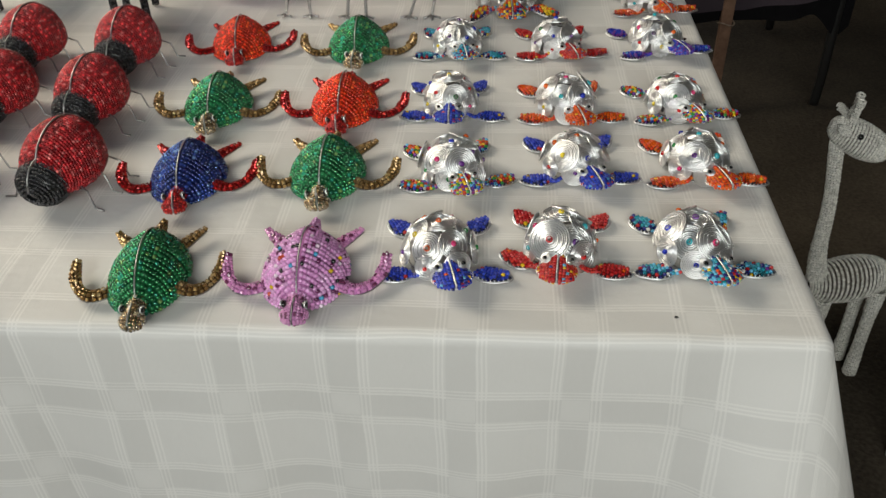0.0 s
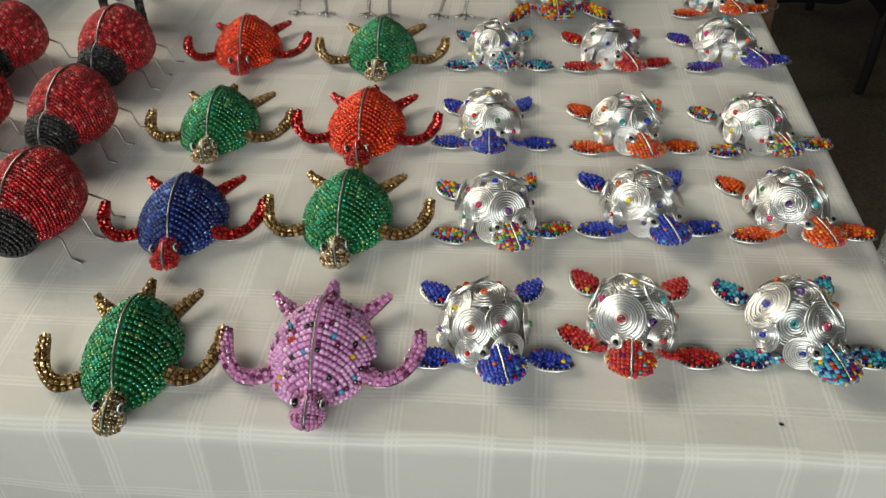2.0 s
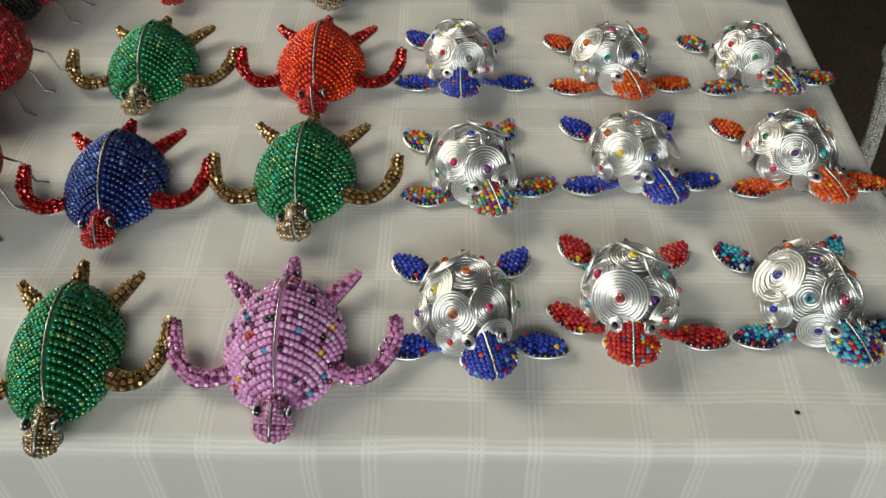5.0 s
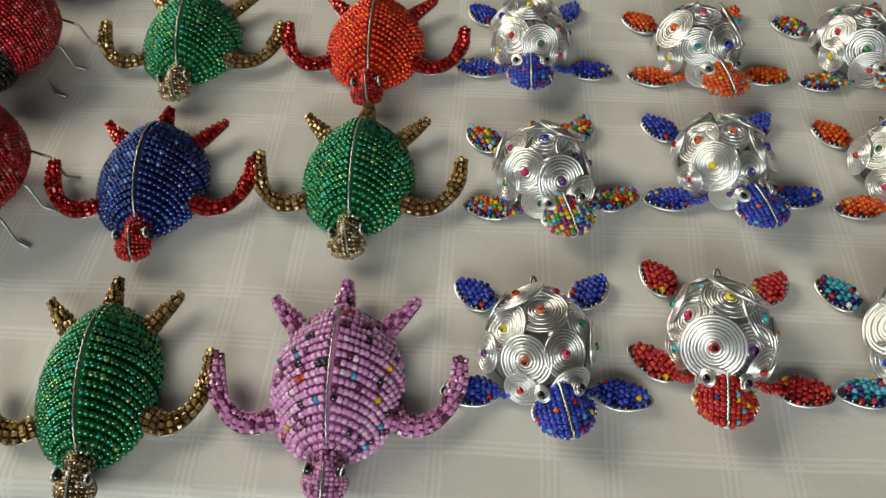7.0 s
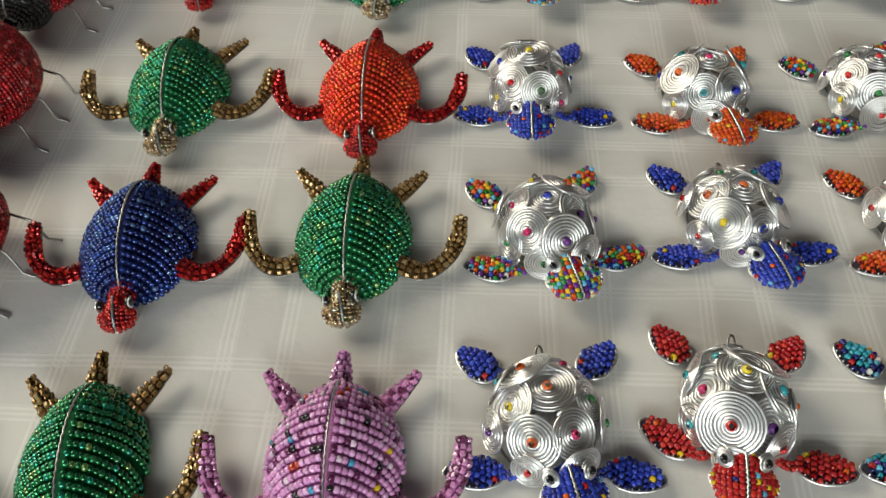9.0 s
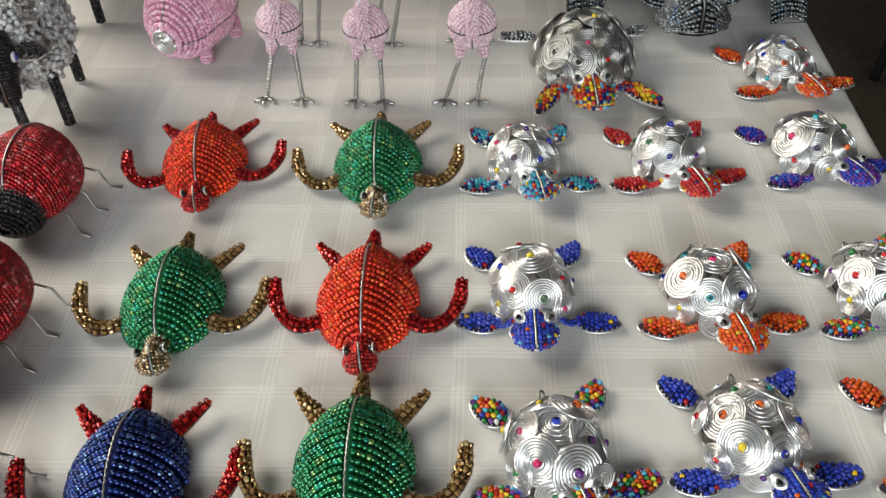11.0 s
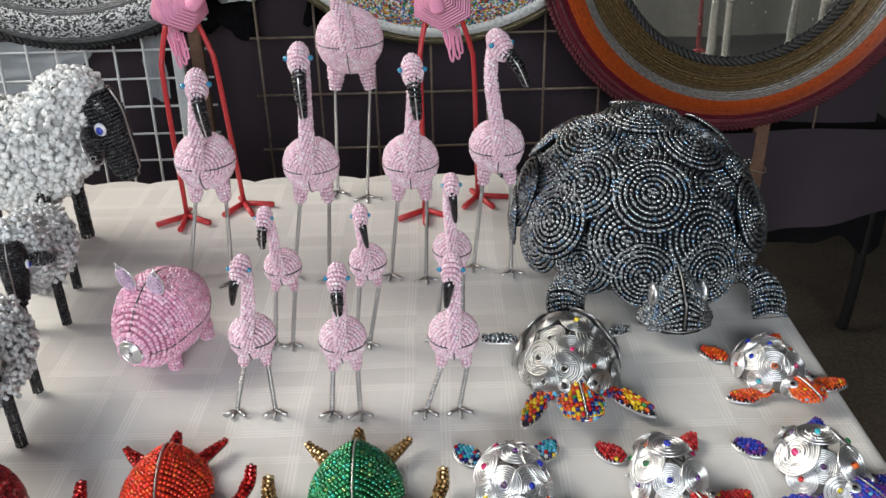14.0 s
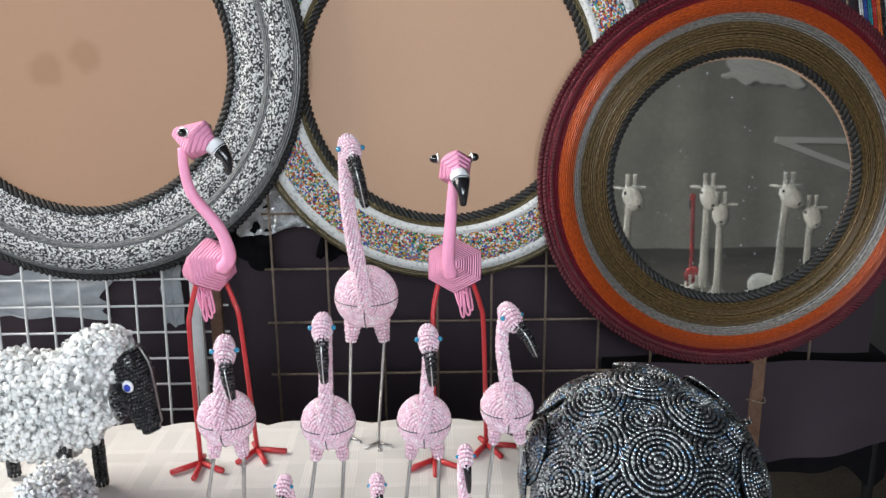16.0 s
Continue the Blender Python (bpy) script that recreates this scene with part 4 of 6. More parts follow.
def ladybird(x, y, turn):
    t = thing("ladybird", scaled(x, y, T + 0.001, 0.91, 0, 0, turn), "red glass-bead ladybird figurine with black head and wire legs", "ladybird figurine", "ladybirds on the table")
    z = 0.036
    part("shell", once("lb_shell", ladybird_shell), m_ladybug, t, "", pose(0, 0, z))
    part("gap_filler", once("lb_core", ladybird_core), gap_shade_mat("ruby_core", (0.24, 0.008, 0.012)), t, "", pose(0, 0, z))
    part("head", once("lb_head", lambda: bead_head("head", (0.034, 0.029, 0.030), 0.0021, 0.0032)), m_black, t, "black glass-bead head", pose(0, -0.050, z + 0.002, 14))
    part("head_core", once("lb_hcore", lambda: make_mesh("head_core", *ellipsoid((0, 0, 0), (0.0325, 0.0275, 0.0285), 16, 10))), m_blackplastic, t, "", pose(0, -0.050, z + 0.002, 14))
    part("spine_wire", once("lb_spine", lambda: tubes_mesh("spine_wire", [[(0, -0.0605 * math.cos(u), 0.0645 * math.sin(u) ** 0.9) for u in np.linspace(0.35, 3.05, 40)], [(0, -0.050 - 0.031 * math.sin(a), 0.002 + 0.0335 * math.cos(a)) for a in np.linspace(-0.5, 1.5, 16)]], 0.0013, 5)), m_steel, t, "grey wire along the back", pose(0, 0, z))
    for side in (-1, 1):
        for k, yy in enumerate((-0.034, 0.002, 0.036)):
            line = [(side * 0.036, yy, z - 0.006), (side * 0.052, yy - 0.006 + k * 0.004, z - 0.012), (side * 0.060, yy - 0.010 + k * 0.006, 0.0016), (side * 0.074, yy - 0.013 + k * 0.008, 0.0016)]
            part("leg", once("lb_leg%d%d" % (side, k), lambda: tubes_mesh("leg", [line], 0.0013, 6)), m_steel, t)
    return t


for x, y, turn in ((-0.345, 0.250, -12), (-0.378, 0.424, -9), (-0.388, 0.592, -6), (-0.541, 0.602, -9), (-0.513, 0.436, -8), (-0.505, 0.262, -10), (-0.480, 0.085, -8), (-0.675, 0.600, -6), (-0.650, 0.430, -8)):
    ladybird(x, y, turn)


# ---- pig ----
def pig(x, y, turn):
    t = thing("pig", scaled(x, y, T + 0.001, 0.96, 0, 0, turn), "pink glass-bead pig figurine with a coiled wire snout", "pig figurine")
    cz, lines, seams = 0.063, [], [[], [], [], []]
    prof = lambda s: 0.054 * math.sin(math.pi * min(1, 0.10 + 0.90 * s)) ** 0.62 if s > 0.16 else 0.020 + 0.16 * s
    for i in range(33):
        s = (i + 0.3) / 33
        yy = -0.074 + 0.142 * s
        r = max(prof(s), 0.004)
        zz = cz - 0.016 * max(0, 1 - s * 3.0)
        lines.append([(r * math.cos(a), yy, zz + r * math.sin(a)) for a in np.linspace(0, TAU, 40)])
        for k, a in enumerate((math.pi / 2, -0.12, math.pi + 0.12, -math.pi / 2)):
            seams[k].append(((r + 0.002) * math.cos(a), yy, zz + (r + 0.002) * math.sin(a)))
    face = [[(r * math.cos(a), -0.0745, cz - 0.016 + r * math.sin(a)) for a in np.linspace(0, TAU, 30)] for r in (0.0205, 0.0165)]
    v, f = strung(lines + face, 0.0027, 0.0042, 7, 0.08, 0.14)
    part("body", make_mesh("body", v, f), m_pig, t)
    skin = [[(p[0] * 0.955, p[1], p[2] + (cz - p[2]) * 0.045) for p in ln] for ln in lines]
    pv = [p for ln in skin for p in ln]
    pf = [(i * 40 + j, i * 40 + j + 1, (i + 1) * 40 + j + 1, (i + 1) * 40 + j) for i in range(32) for j in range(39)] + [tuple(range(39))]
    part("gap_filler", make_mesh("gap_filler", pv, pf), gap_shade_mat("pink_core", (0.46, 0.17, 0.27)), t)
    part("seam_wire", tubes_mesh("seam_wire", seams, 0.0011, 5), m_darkwire, t)
    part("snout", once("pigsnout", lambda: coil(0.0165, 5, 0.0017)), m_wire, t, "coil of silver wire", pose(0, -0.0775, cz - 0.016, 90))
    for side in (-1, 1):
        beads, edge, backing = once("pigear", lambda: leaf_pad(0.034, 0.021, 0.0016, 3, 0.002))
        e = part("ear", beads, m_lilacear, t, "pale lilac beaded ear edged with wire", pose(side * 0.017, -0.032, cz + 0.045, 0, 0, 0) @ pose(0, 0, 0, 8, side * 16, 0) @ pose(0, 0, 0, 0, -90, 90))
        part("edge_wire", edge, m_wire, e)
        part("backing", backing, gap_shade_mat("lilac_back", (0.40, 0.32, 0.44)), e)
        part("ear_tip", once("pigtip", lambda: tubes_mesh("ear_tip", [[(0.028, -0.001, 0.003), (0.040, 0.0, 0.003), (0.041, 0.0015, 0.003), (0.028, 0.002, 0.003)]], 0.0009, 5)), m_wire, e, "bent wire tip")
        for yy in (-0.036, 0.036):
            ring = [[(side * 0.027 + 0.0075 * math.cos(a), yy, 0.003 + 0.0045 * k) for a in np.linspace(0, TAU, 12)] for k in range(6)]
            ring = [[(px, yy + 0.0075 * math.sin(a), pz) for (px, _, pz), a in zip(r, np.linspace(0, TAU, 12))] for r in ring]
            v, f = strung(ring, 0.0022, 0.0034)
            part("leg", make_mesh("leg", v, f), m_pig, t)


pig(-0.296, 0.915, -20)


# ---- sheep ----
def woolly(rad, n, r, seed, flat=0.0):
    g = np.random.default_rng(seed)
    d = unit(g.standard_normal((n, 3)))
    p = d * np.array(rad) * (1 + g.normal(0, 0.045, n))[:, None]
    ax = unit(g.standard_normal((n, 3)) + 0.15 * d)
    return bead_set(p, ax, r, r * 2.0, 7, 0.10)


def sheep_face():
    """A long tapering face: rings of beads from the forehead to the nose, which points along -y."""
    rows = []
    for i in range(24):
        s = i / 23
        k = 0.55 + 0.45 * math.sin(math.pi * min(0.5, 0.16 + s * 1.3)) if s < 0.3 else 1 - 0.42 * (s - 0.3) / 0.7
        k *= 1 if s < 0.93 else 0.72
        rows.append([(0.0175 * k * math.cos(a), 0.040 - 0.082 * s, 0.0185 * k * math.sin(a) - 0.003 * s) for a in np.linspace(0, TAU, 26)])
    return rows


def sheep(x, y, turn, size, wool, label, n=2600, ear=-68):
    """Looks along -y."""
    t = thing("sheep", scaled(x, y, T + 0.001, size, 0, 0, turn), label, "sheep figurine", "sheep on the table")
    h = 0.100
    n = int(n * (0.70 if size > 1.2 else 0.9))
    br = 0.0031 if size > 1.2 else 0.0030
    chunks = [woolly((0.048, 0.082, 0.050), n, br, 3)]
    v, f = woolly((0.034, 0.040, 0.042), n // 4, br, 4)
    chunks.append((v + np.array([0, -0.074, 0.030]), f))
    v, f = woolly((0.026, 0.026, 0.018), n // 8, br, 5)
    chunks.append((v + np.array([0, -0.088, 0.066]), f))
    v, f = joined(chunks)
    part("wool", make_mesh("wool", v, f), wool, t, "thick curls of white beads", pose(0, 0, h))
    v, f = joined([ellipsoid((0, 0, 0), (0.045, 0.078, 0.047)), ellipsoid((0, -0.074, 0.030), (0.031, 0.037, 0.039)), ellipsoid((0, -0.088, 0.066), (0.023, 0.023, 0.015))])
    part("body", make_mesh("body", v, f), gap_shade_mat("wool_core", (0.40, 0.40, 0.39)), t, "", pose(0, 0, h))
    hp = pose(0, -0.122, h + 0.026, 74)
    hd = part("head", once("sh_head", lambda: make_mesh("head", *strung(sheep_face(), 0.0017, 0.0027))), m_black, t, "black glass-bead face", hp)

    def core():
        pts = [(px * 0.94, py, pz * 0.94) for row in sheep_face() for px, py, pz in row]
        return make_mesh("head_core", pts, [(i * 26 + j, i * 26 + j + 1, (i + 1) * 26 + j + 1, (i + 1) * 26 + j) for i in range(23) for j in range(25)] + [tuple(range(25)), tuple(range(23 * 26, 24 * 26 - 1))])
    part("head_core", once("sh_hc", core), m_blackplastic, hd)
    part("nose_wire", once("sh_nw", lambda: tubes_mesh("nose_wire", [[(0, r[6][1], r[6][2] + 0.002) for r in sheep_face()]], 0.0011, 5)), m_steel, hd)
    for side in (-1, 1):
        beads, edge, backing = once("sh_ear", lambda: leaf_pad(0.034, 0.018, 0.0017, 8, 0.003))
        lay = pose(side * 0.016, 0.014, -0.010, 0, 0, ear if side > 0 else 180 - ear) @ pose(0, 0, 0, 25 if side < 0 else -25, 0, 0)
        e = part("ear", beads, m_black, hd, "", lay)
        part("edge_wire", edge, m_steel, hd, "", e.matrix_basis.copy())
        part("eye", ball, m_eyewhite, hd, "white eye disc", scaled(side * 0.0180, 0.010, 0.003, (0.0028, 0.0062, 0.0058)))
        part("pupil", ball, m_eyedeep, hd, "deep blue glass pupil", scaled(side * 0.0207, 0.0095, 0.0035, (0.0018, 0.0036, 0.0034)))
        for yy in (-0.052, 0.050):
            lines = [[(side * 0.026 + 0.0052 * math.cos(a), yy + 0.0052 * math.sin(a), zz) for zz in np.linspace(0.002, h - 0.02, 20)] for a in np.arange(8) * TAU / 8]
            v, f = once("sh_leg%d%d" % (side, yy > 0), lambda: strung(lines, 0.0019, 0.0028))
            part("leg", once("sh_legm%d%d" % (side, yy > 0), lambda: make_mesh("leg", v, f)), m_black, t, "black beaded leg")
    return t


sheep(-0.600, 1.205, 78, 1.55, m_white, "large white woolly bead sheep figurine with black face", 5200)
sheep(-0.488, 1.020, 12, 0.95, m_clear, "milky white bead sheep figurine with black face", 2200, -10)
sheep(-0.448, 0.780, 12, 0.95, m_clear, "milky white bead sheep figurine with black face", 2200, -10)
sheep(-0.700, 0.860, -32, 0.95, m_white, "milky white bead sheep figurine with black face", 2200)


# ---- flamingos ----
def ring_body(R, r, l):
    lines = []
    n = int(math.pi * R / (2 * r * 1.06))
    for i in range(n):
        a = (i + 0.5) * math.pi / n
        lines.append([(R * math.sin(a) * math.cos(b), -R * math.cos(a), R * 0.98 * math.sin(a) * math.sin(b)) for b in np.linspace(0, TAU, 36)])
    v, f = strung(lines, r, l, 7, 0.06, 0.10)
    return make_mesh("body", v, f)


def foot(name, at, k, mat, r, parent, turn=0.0):
    toes = [[(0, 0, 0.0), (k * math.sin(a), -k * math.cos(a), 0.0)] for a in (-0.95, 0.0, 0.95, math.pi)]
    toes[3][1] = (0, k * 0.45, 0)
    me = tubes_mesh(name, [smooth_line(x, 3) for x in toes], r, 6)
    part(name, me, mat, parent, "", pose(at[0], at[1], r, 0, 0, turn))


def beaded_flamingo(x, y, R, bz, neck, head, beak, feet, label, r=0.0019, tubular=False, head_turn=0.0, beads=None, base=T):
    """Looks along -y; all places are measured from the point below the body."""
    t = thing("flamingo", pose(x, y, base + 0.001), label, "flamingo figurine", "beaded flamingos on the table" if beads is None else "")
    beads = beads or m_pink
    l = r * 1.6
    part("body", once("fl_body%.3f%.4f" % (R, r), lambda: ring_body(R, r, l)), beads, t, "", pose(0, 0, bz))
    part("gap_filler", once("fl_core%.3f" % R, lambda: make_mesh("gap_filler", *ellipsoid((0, 0, 0), (R * 0.96, R * 0.96, R * 0.94), 20, 14))), gap_shade_mat("pale_pink_core", (0.50, 0.27, 0.35)), t, "", pose(0, 0, bz))
    q = R + r * 0.8
    seam = [[(q * math.cos(a), -q * math.sin(a), 0) for a in np.linspace(0, math.pi, 20)], [(0, -q * math.sin(a), q * math.cos(a)) for a in np.linspace(0.2, math.pi, 20)]]
    part("seam_wire", once("fl_seam%.3f%.4f" % (R, r), lambda: tubes_mesh("seam_wire", seam, 0.0010, 5)), m_darkwire, t, "", pose(0, 0, bz))
    path = [(0, -R * 0.92, bz - R * 0.15), (0, -R * 1.02, bz + R * 0.55)] + neck + [head]
    v, f = plaited(path, [R * k * (1.12 if R < 0.03 else 1.0) for k in (0.20, 0.22, 0.19, 0.18)], r, l)
    nk = part("neck", make_mesh("neck", v, f), beads, t)
    inner = smooth_line(path, 40)
    v, f = tube(inner, np.interp(np.linspace(0, 1, len(inner)), [0, 0.33, 0.67, 1], [R * k * (1.12 if R < 0.03 else 1.0) for k in (0.185, 0.205, 0.175, 0.165)]), 10)
    part("neck_core", make_mesh("neck_core", v, tidy(f)), gap_shade_mat("pale_pink_core", (0.50, 0.27, 0.35)), nk)
    hr = R * (0.47 if R < 0.03 else 0.43 if R < 0.045 else 0.38)
    hd = part("head", bead_head("head", (hr * 0.80, hr * 1.35, hr * 0.98), r, l), beads, t, "", pose(head[0], head[1] - hr * 0.3, head[2], 35, 0, head_turn))
    part("head_core", make_mesh("head_core", *ellipsoid((0, 0, 0), (hr * 0.74, hr * 1.25, hr * 0.92), 12, 8)), gap_shade_mat("pale_pink_core", (0.50, 0.27, 0.35)), hd)
    for side in (-1, 1):
        part("eye", ball, m_eyeblue, hd, "blue glass bead eye", scaled(side * hr * 0.98, -hr * 0.15, hr * 0.3, (hr * 0.22, hr * 0.23, hr * 0.23)))
    b = smooth_line(beak, 16)
    if tubular:
        rad = np.interp(np.linspace(0, 1, len(b)), [0, 0.3, 0.8, 1], [hr * 0.42, hr * 0.5, hr * 0.34, hr * 0.2])
        bv, bf = tube(b, rad, 10)
        part("beak", make_mesh("beak", bv, tidy(bf)), m_blackplastic, t, "glossy black curved beak")
    else:
        bv, bf = wrap_tube(b, (hr * 0.48, hr * 0.42, hr * 0.22), r * 0.9, l)
        part("beak", make_mesh("beak", bv, bf), m_black, t, "black beaded beak")
        part("beak_wire", tubes_mesh("beak_wire", [b + np.array([0, -hr * 0.5, hr * 0.1])], 0.0009, 5), m_wire, t)
    for k, (fx, fy) in enumerate(feet):
        side = -1 if k == 0 else 1
        hip = np.array([side * R * 0.45, -R * 0.05, bz - R * 0.80])
        knee = hip + np.array([side * R * 0.10, -R * 0.1, -R * 0.74])
        v, f = wrap_tube([hip, knee], (R * 0.27, R * 0.22, R * 0.13), r, l)
        tg = part("thigh", make_mesh("thigh", v, f), beads, t)
        inner = smooth_line([hip, knee], 12)
        v, f = tube(inner, np.linspace(R * 0.255, R * 0.12, len(inner)), 10)
        part("thigh_core", make_mesh("thigh_core", v, tidy(f)), gap_shade_mat("pale_pink_core", (0.50, 0.27, 0.35)), tg)
        lv, lf = joined(twisted(knee, (fx, fy, 0.002), 0.0016))
        part("leg", make_mesh("leg", lv, tidy(lf)), m_legwire, t, "twisted grey wire leg")
        foot("foot", (fx, fy), R * (0.66 if R < 0.03 else 0.56), m_legwire, 0.0021, t, side * 6)
    return t


def bunch(x, y, R, bz, hx, hz, feet, label, tubular, bend=0.0, beak_dx=0.0, drop=None):
    neck = [(hx * 0.3 + bend * 0.3, -R * 0.95, bz + R * 1.25), (hx * 0.7 + bend, -R * 0.75, (bz + R * 1.2 + hz) / 2 + R * 0.2), (hx + bend * 0.7, -R * 0.65, hz - R * 0.15)]
    head = (hx, -R * 0.85, hz)
    drop = drop or R * 1.25
    beak = [(hx + beak_dx * 0.2, -R * 1.25, hz - R * 0.12), (hx + beak_dx * 0.6, -R * 1.55, hz - drop * 0.40), (hx + beak_dx, -R * 1.50, hz - drop)]
    beaded_flamingo(x, y, R, bz, neck, head, beak, feet, label, 0.0021 if R < 0.03 else 0.0024 if R < 0.045 else 0.0026, tubular, beak_dx * 900)


S = "small pale pink bead flamingo figurine on wire legs"
M = "pale pink bead flamingo figurine on twisted wire legs"
bunch(-0.166, 0.800, 0.0240, 0.094, 0.004, 0.190, ((-0.027, -0.012), (0.017, -0.014)), S, True, 0.004, -0.010, 0.034)
bunch(-0.067, 0.795, 0.0245, 0.090, 0.003, 0.180, ((-0.018, -0.014), (0.014, -0.015)), S, False, 0.0, 0.0, 0.036)
bunch(0.053, 0.795, 0.0260, 0.093, -0.001, 0.188, ((-0.032, -0.014), (0.005, -0.013)), S, True, 0.002, -0.006, 0.036)
bunch(-0.152, 0.935, 0.0215, 0.104, -0.010, 0.180, ((-0.018, -0.015), (0.004, -0.016)), S, False, 0.002, -0.004, 0.034)
bunch(-0.048, 0.935, 0.0215, 0.108, -0.003, 0.180, ((-0.020, -0.018), (-0.003, -0.020)), S, True, -0.003, 0.007, 0.036)
bunch(0.055, 0.940, 0.0220, 0.120, 0.000, 0.214, ((-0.024, -0.016), (0.012, -0.016)), S, True, -0.004, 0.004, 0.042)
bunch(-0.276, 1.110, 0.0385, 0.175, 0.015, 0.290, ((-0.045, -0.010), (0.020, -0.032)), M, False, -0.004, 0.010, 0.060)
bunch(-0.132, 1.105, 0.0365, 0.168, 0.003, 0.322, ((-0.038, -0.012), (0.013, -0.024)), M, False, 0.002, 0.002, 0.070)
bunch(0.003, 1.105, 0.0365, 0.168, 0.008, 0.304, ((-0.034, -0.018), (0.016, -0.028)), M, False, 0.002, 0.005, 0.058)
bunch(0.120, 1.110, 0.0355, 0.185, 0.000, 0.332, ((-0.032, -0.002), (0.021, -0.020)), M, False, -0.010, 0.034, 0.048)
bunch(-0.095, 1.370, 0.0510, 0.266, -0.014, 0.520, ((-0.040, 0.01), (0.012, -0.012)), "tall pale pink bead flamingo figurine on twisted wire legs", False, -0.012, 0.024, 0.085)


def facet_body(W, L, H):
    """A body of hexagonal section, wound with plastic-coated wire whose turns show as ridges."""
    v, nr, ns = [], 46, 24
    for i in range(nr + 1):
        s = i / nr
        k = (min(1, 0.14 + 2.1 * s) if s < 0.44 else max(0.18, 1 - (s - 0.44) * 1.35)) * (1.0 + 0.014 * (i % 2) + 0.008 * math.sin(i * 2.1))
        for j in range(ns):
            a = TAU * j / ns
            hexa = math.cos(math.pi / 6) / math.cos(a % (math.pi / 3) - math.pi / 6)
            hexa = hexa ** 0.95
            v.append((W * k * hexa * math.sin(a), -L / 2 + L * s, H * k * hexa * math.cos(a) - 0.012 * s))
    f = [(i * ns + j, i * ns + (j + 1) % ns, (i + 1) * ns + (j + 1) % ns, (i + 1) * ns + j) for i in range(nr) for j in range(ns)]
    v += [(0, -L / 2, 0), (0, L / 2, -0.012)]
    n = (nr + 1) * ns
    f += [((j + 1) % ns, j, n) for j in range(ns)] + [(nr * ns + j, nr * ns + (j + 1) % ns, n + 1) for j in range(ns)]
    return make_mesh("body", v, f)


def coated_flamingo(x, y, bz, neck, head, head_turn, feet, body_turn, label):
    t = thing("flamingo", pose(x, y, T + 0.001), label, "flamingo figurine", "red-legged flamingos on the table")
    part("body", facet_body(0.047, 0.120, 0.043), m_pinkwound, t, "", pose(0, 0, bz, -14, 0, body_turn))
    nv, nf = tube(smooth_line(neck, 40), np.linspace(0.0110, 0.0068, len(smooth_line(neck, 40))), 12)
    part("neck", make_mesh("neck", nv, tidy(nf)), m_pinkwire, t)
    hd = part("head", facet_body(0.021, 0.058, 0.026), m_pinkwound, t, "", scaled(*head, 1.26, 26, 0, head_turn))
    v, f = tube([(0, -0.024, 0.0), (0, -0.036, -0.002)], [0.0115, 0.0100], 12)
    part("beak_band", make_mesh("beak_band", v, tidy(f)), m_eyewhite, hd, "white band at the root of the beak")
    b = smooth_line([(0, -0.034, -0.001), (0, -0.043, -0.004), (0, -0.051, -0.011), (0, -0.055, -0.021)], 26)
    v, f = tube(b, np.linspace(0.0100, 0.0036, len(b)) * (1 + 0.10 * np.cos(np.arange(len(b)) * math.pi)), 12)
    part("beak", make_mesh("beak", v, tidy(f)), m_blackplastic, hd, "black ribbed hooked beak")
    for side in (-1, 1):
        part("eye", ball, m_blackeye, hd, "protruding black bead eye", scaled(side * 0.024, 0.004, 0.004, (0.006, 0.005, 0.005)))
        part("eye_ring", once("cf_ring", lambda: tubes_mesh("eye_ring", [[(0, 0.0052 * math.cos(a), 0.0052 * math.sin(a)) for a in np.linspace(0, TAU, 14)]], 0.0012, 5)), m_wire, hd, "", pose(side * 0.0205, 0.004, 0.004))
    turn = Matrix.Rotation(radians(body_turn), 3, "Z")
    for k, (fx, fy) in enumerate(feet):
        side = -1 if k == 0 else 1
        hip = turn @ Vector((side * 0.026, 0.0, bz - 0.030))
        knee = Vector(((hip.x * 0.4 + fx * 0.6), (hip.y * 0.5 + fy * 0.5), bz * 0.66)) + Vector((side * 0.004, -0.008, 0))
        line = smooth_line([hip, (hip + knee) / 2 + Vector((side * 0.004, 0, 0)), knee, (fx, fy, 0.006)], 24)
        v, f = tube(line, 0.0040, 8)
        part("leg", make_mesh("leg", v, tidy(f)), m_redpipe, t, "red plastic-coated leg")
        foot("foot", (fx, fy), 0.052, m_redpipe, 0.0048, t, side * 12 + 14)
    strands = []
    for k in range(5):
        a = turn @ Vector((0.0018 * (k - 2), 0.036, bz - 0.026))
        low = -0.058 - 0.022 * math.sin(k * 2.3)
        strands.append(smooth_line([a, a + Vector((0.004 + 0.003 * (k - 2), 0.010, -0.028)), a + Vector((0.010 + 0.0022 * (k - 2), 0.006, low)),
                                    a + Vector((0.016 + 0.0030 * (k - 2), 0.004, low - 0.003)), a + Vector((0.012 + 0.002 * (k - 2), 0.010, -0.030))], 22))
    for strand in strands:
        part("tail_strand", tubes_mesh("tail_strand", [strand], 0.0019, 6), m_pinkwire, t)
    return t


coated_flamingo(-0.338, 1.310, 0.346, [(0.030, -0.036, 0.345), (0.046, -0.046, 0.368), (0.034, -0.046, 0.412), (-0.002, -0.044, 0.462), (-0.012, -0.042, 0.500), (-0.013, -0.040, 0.534)],
                (0.010, -0.040, 0.553), 68, ((-0.035, -0.019), (0.050, 0.025)), 52, "bright pink plastic-coated wire flamingo with red legs, head turned")
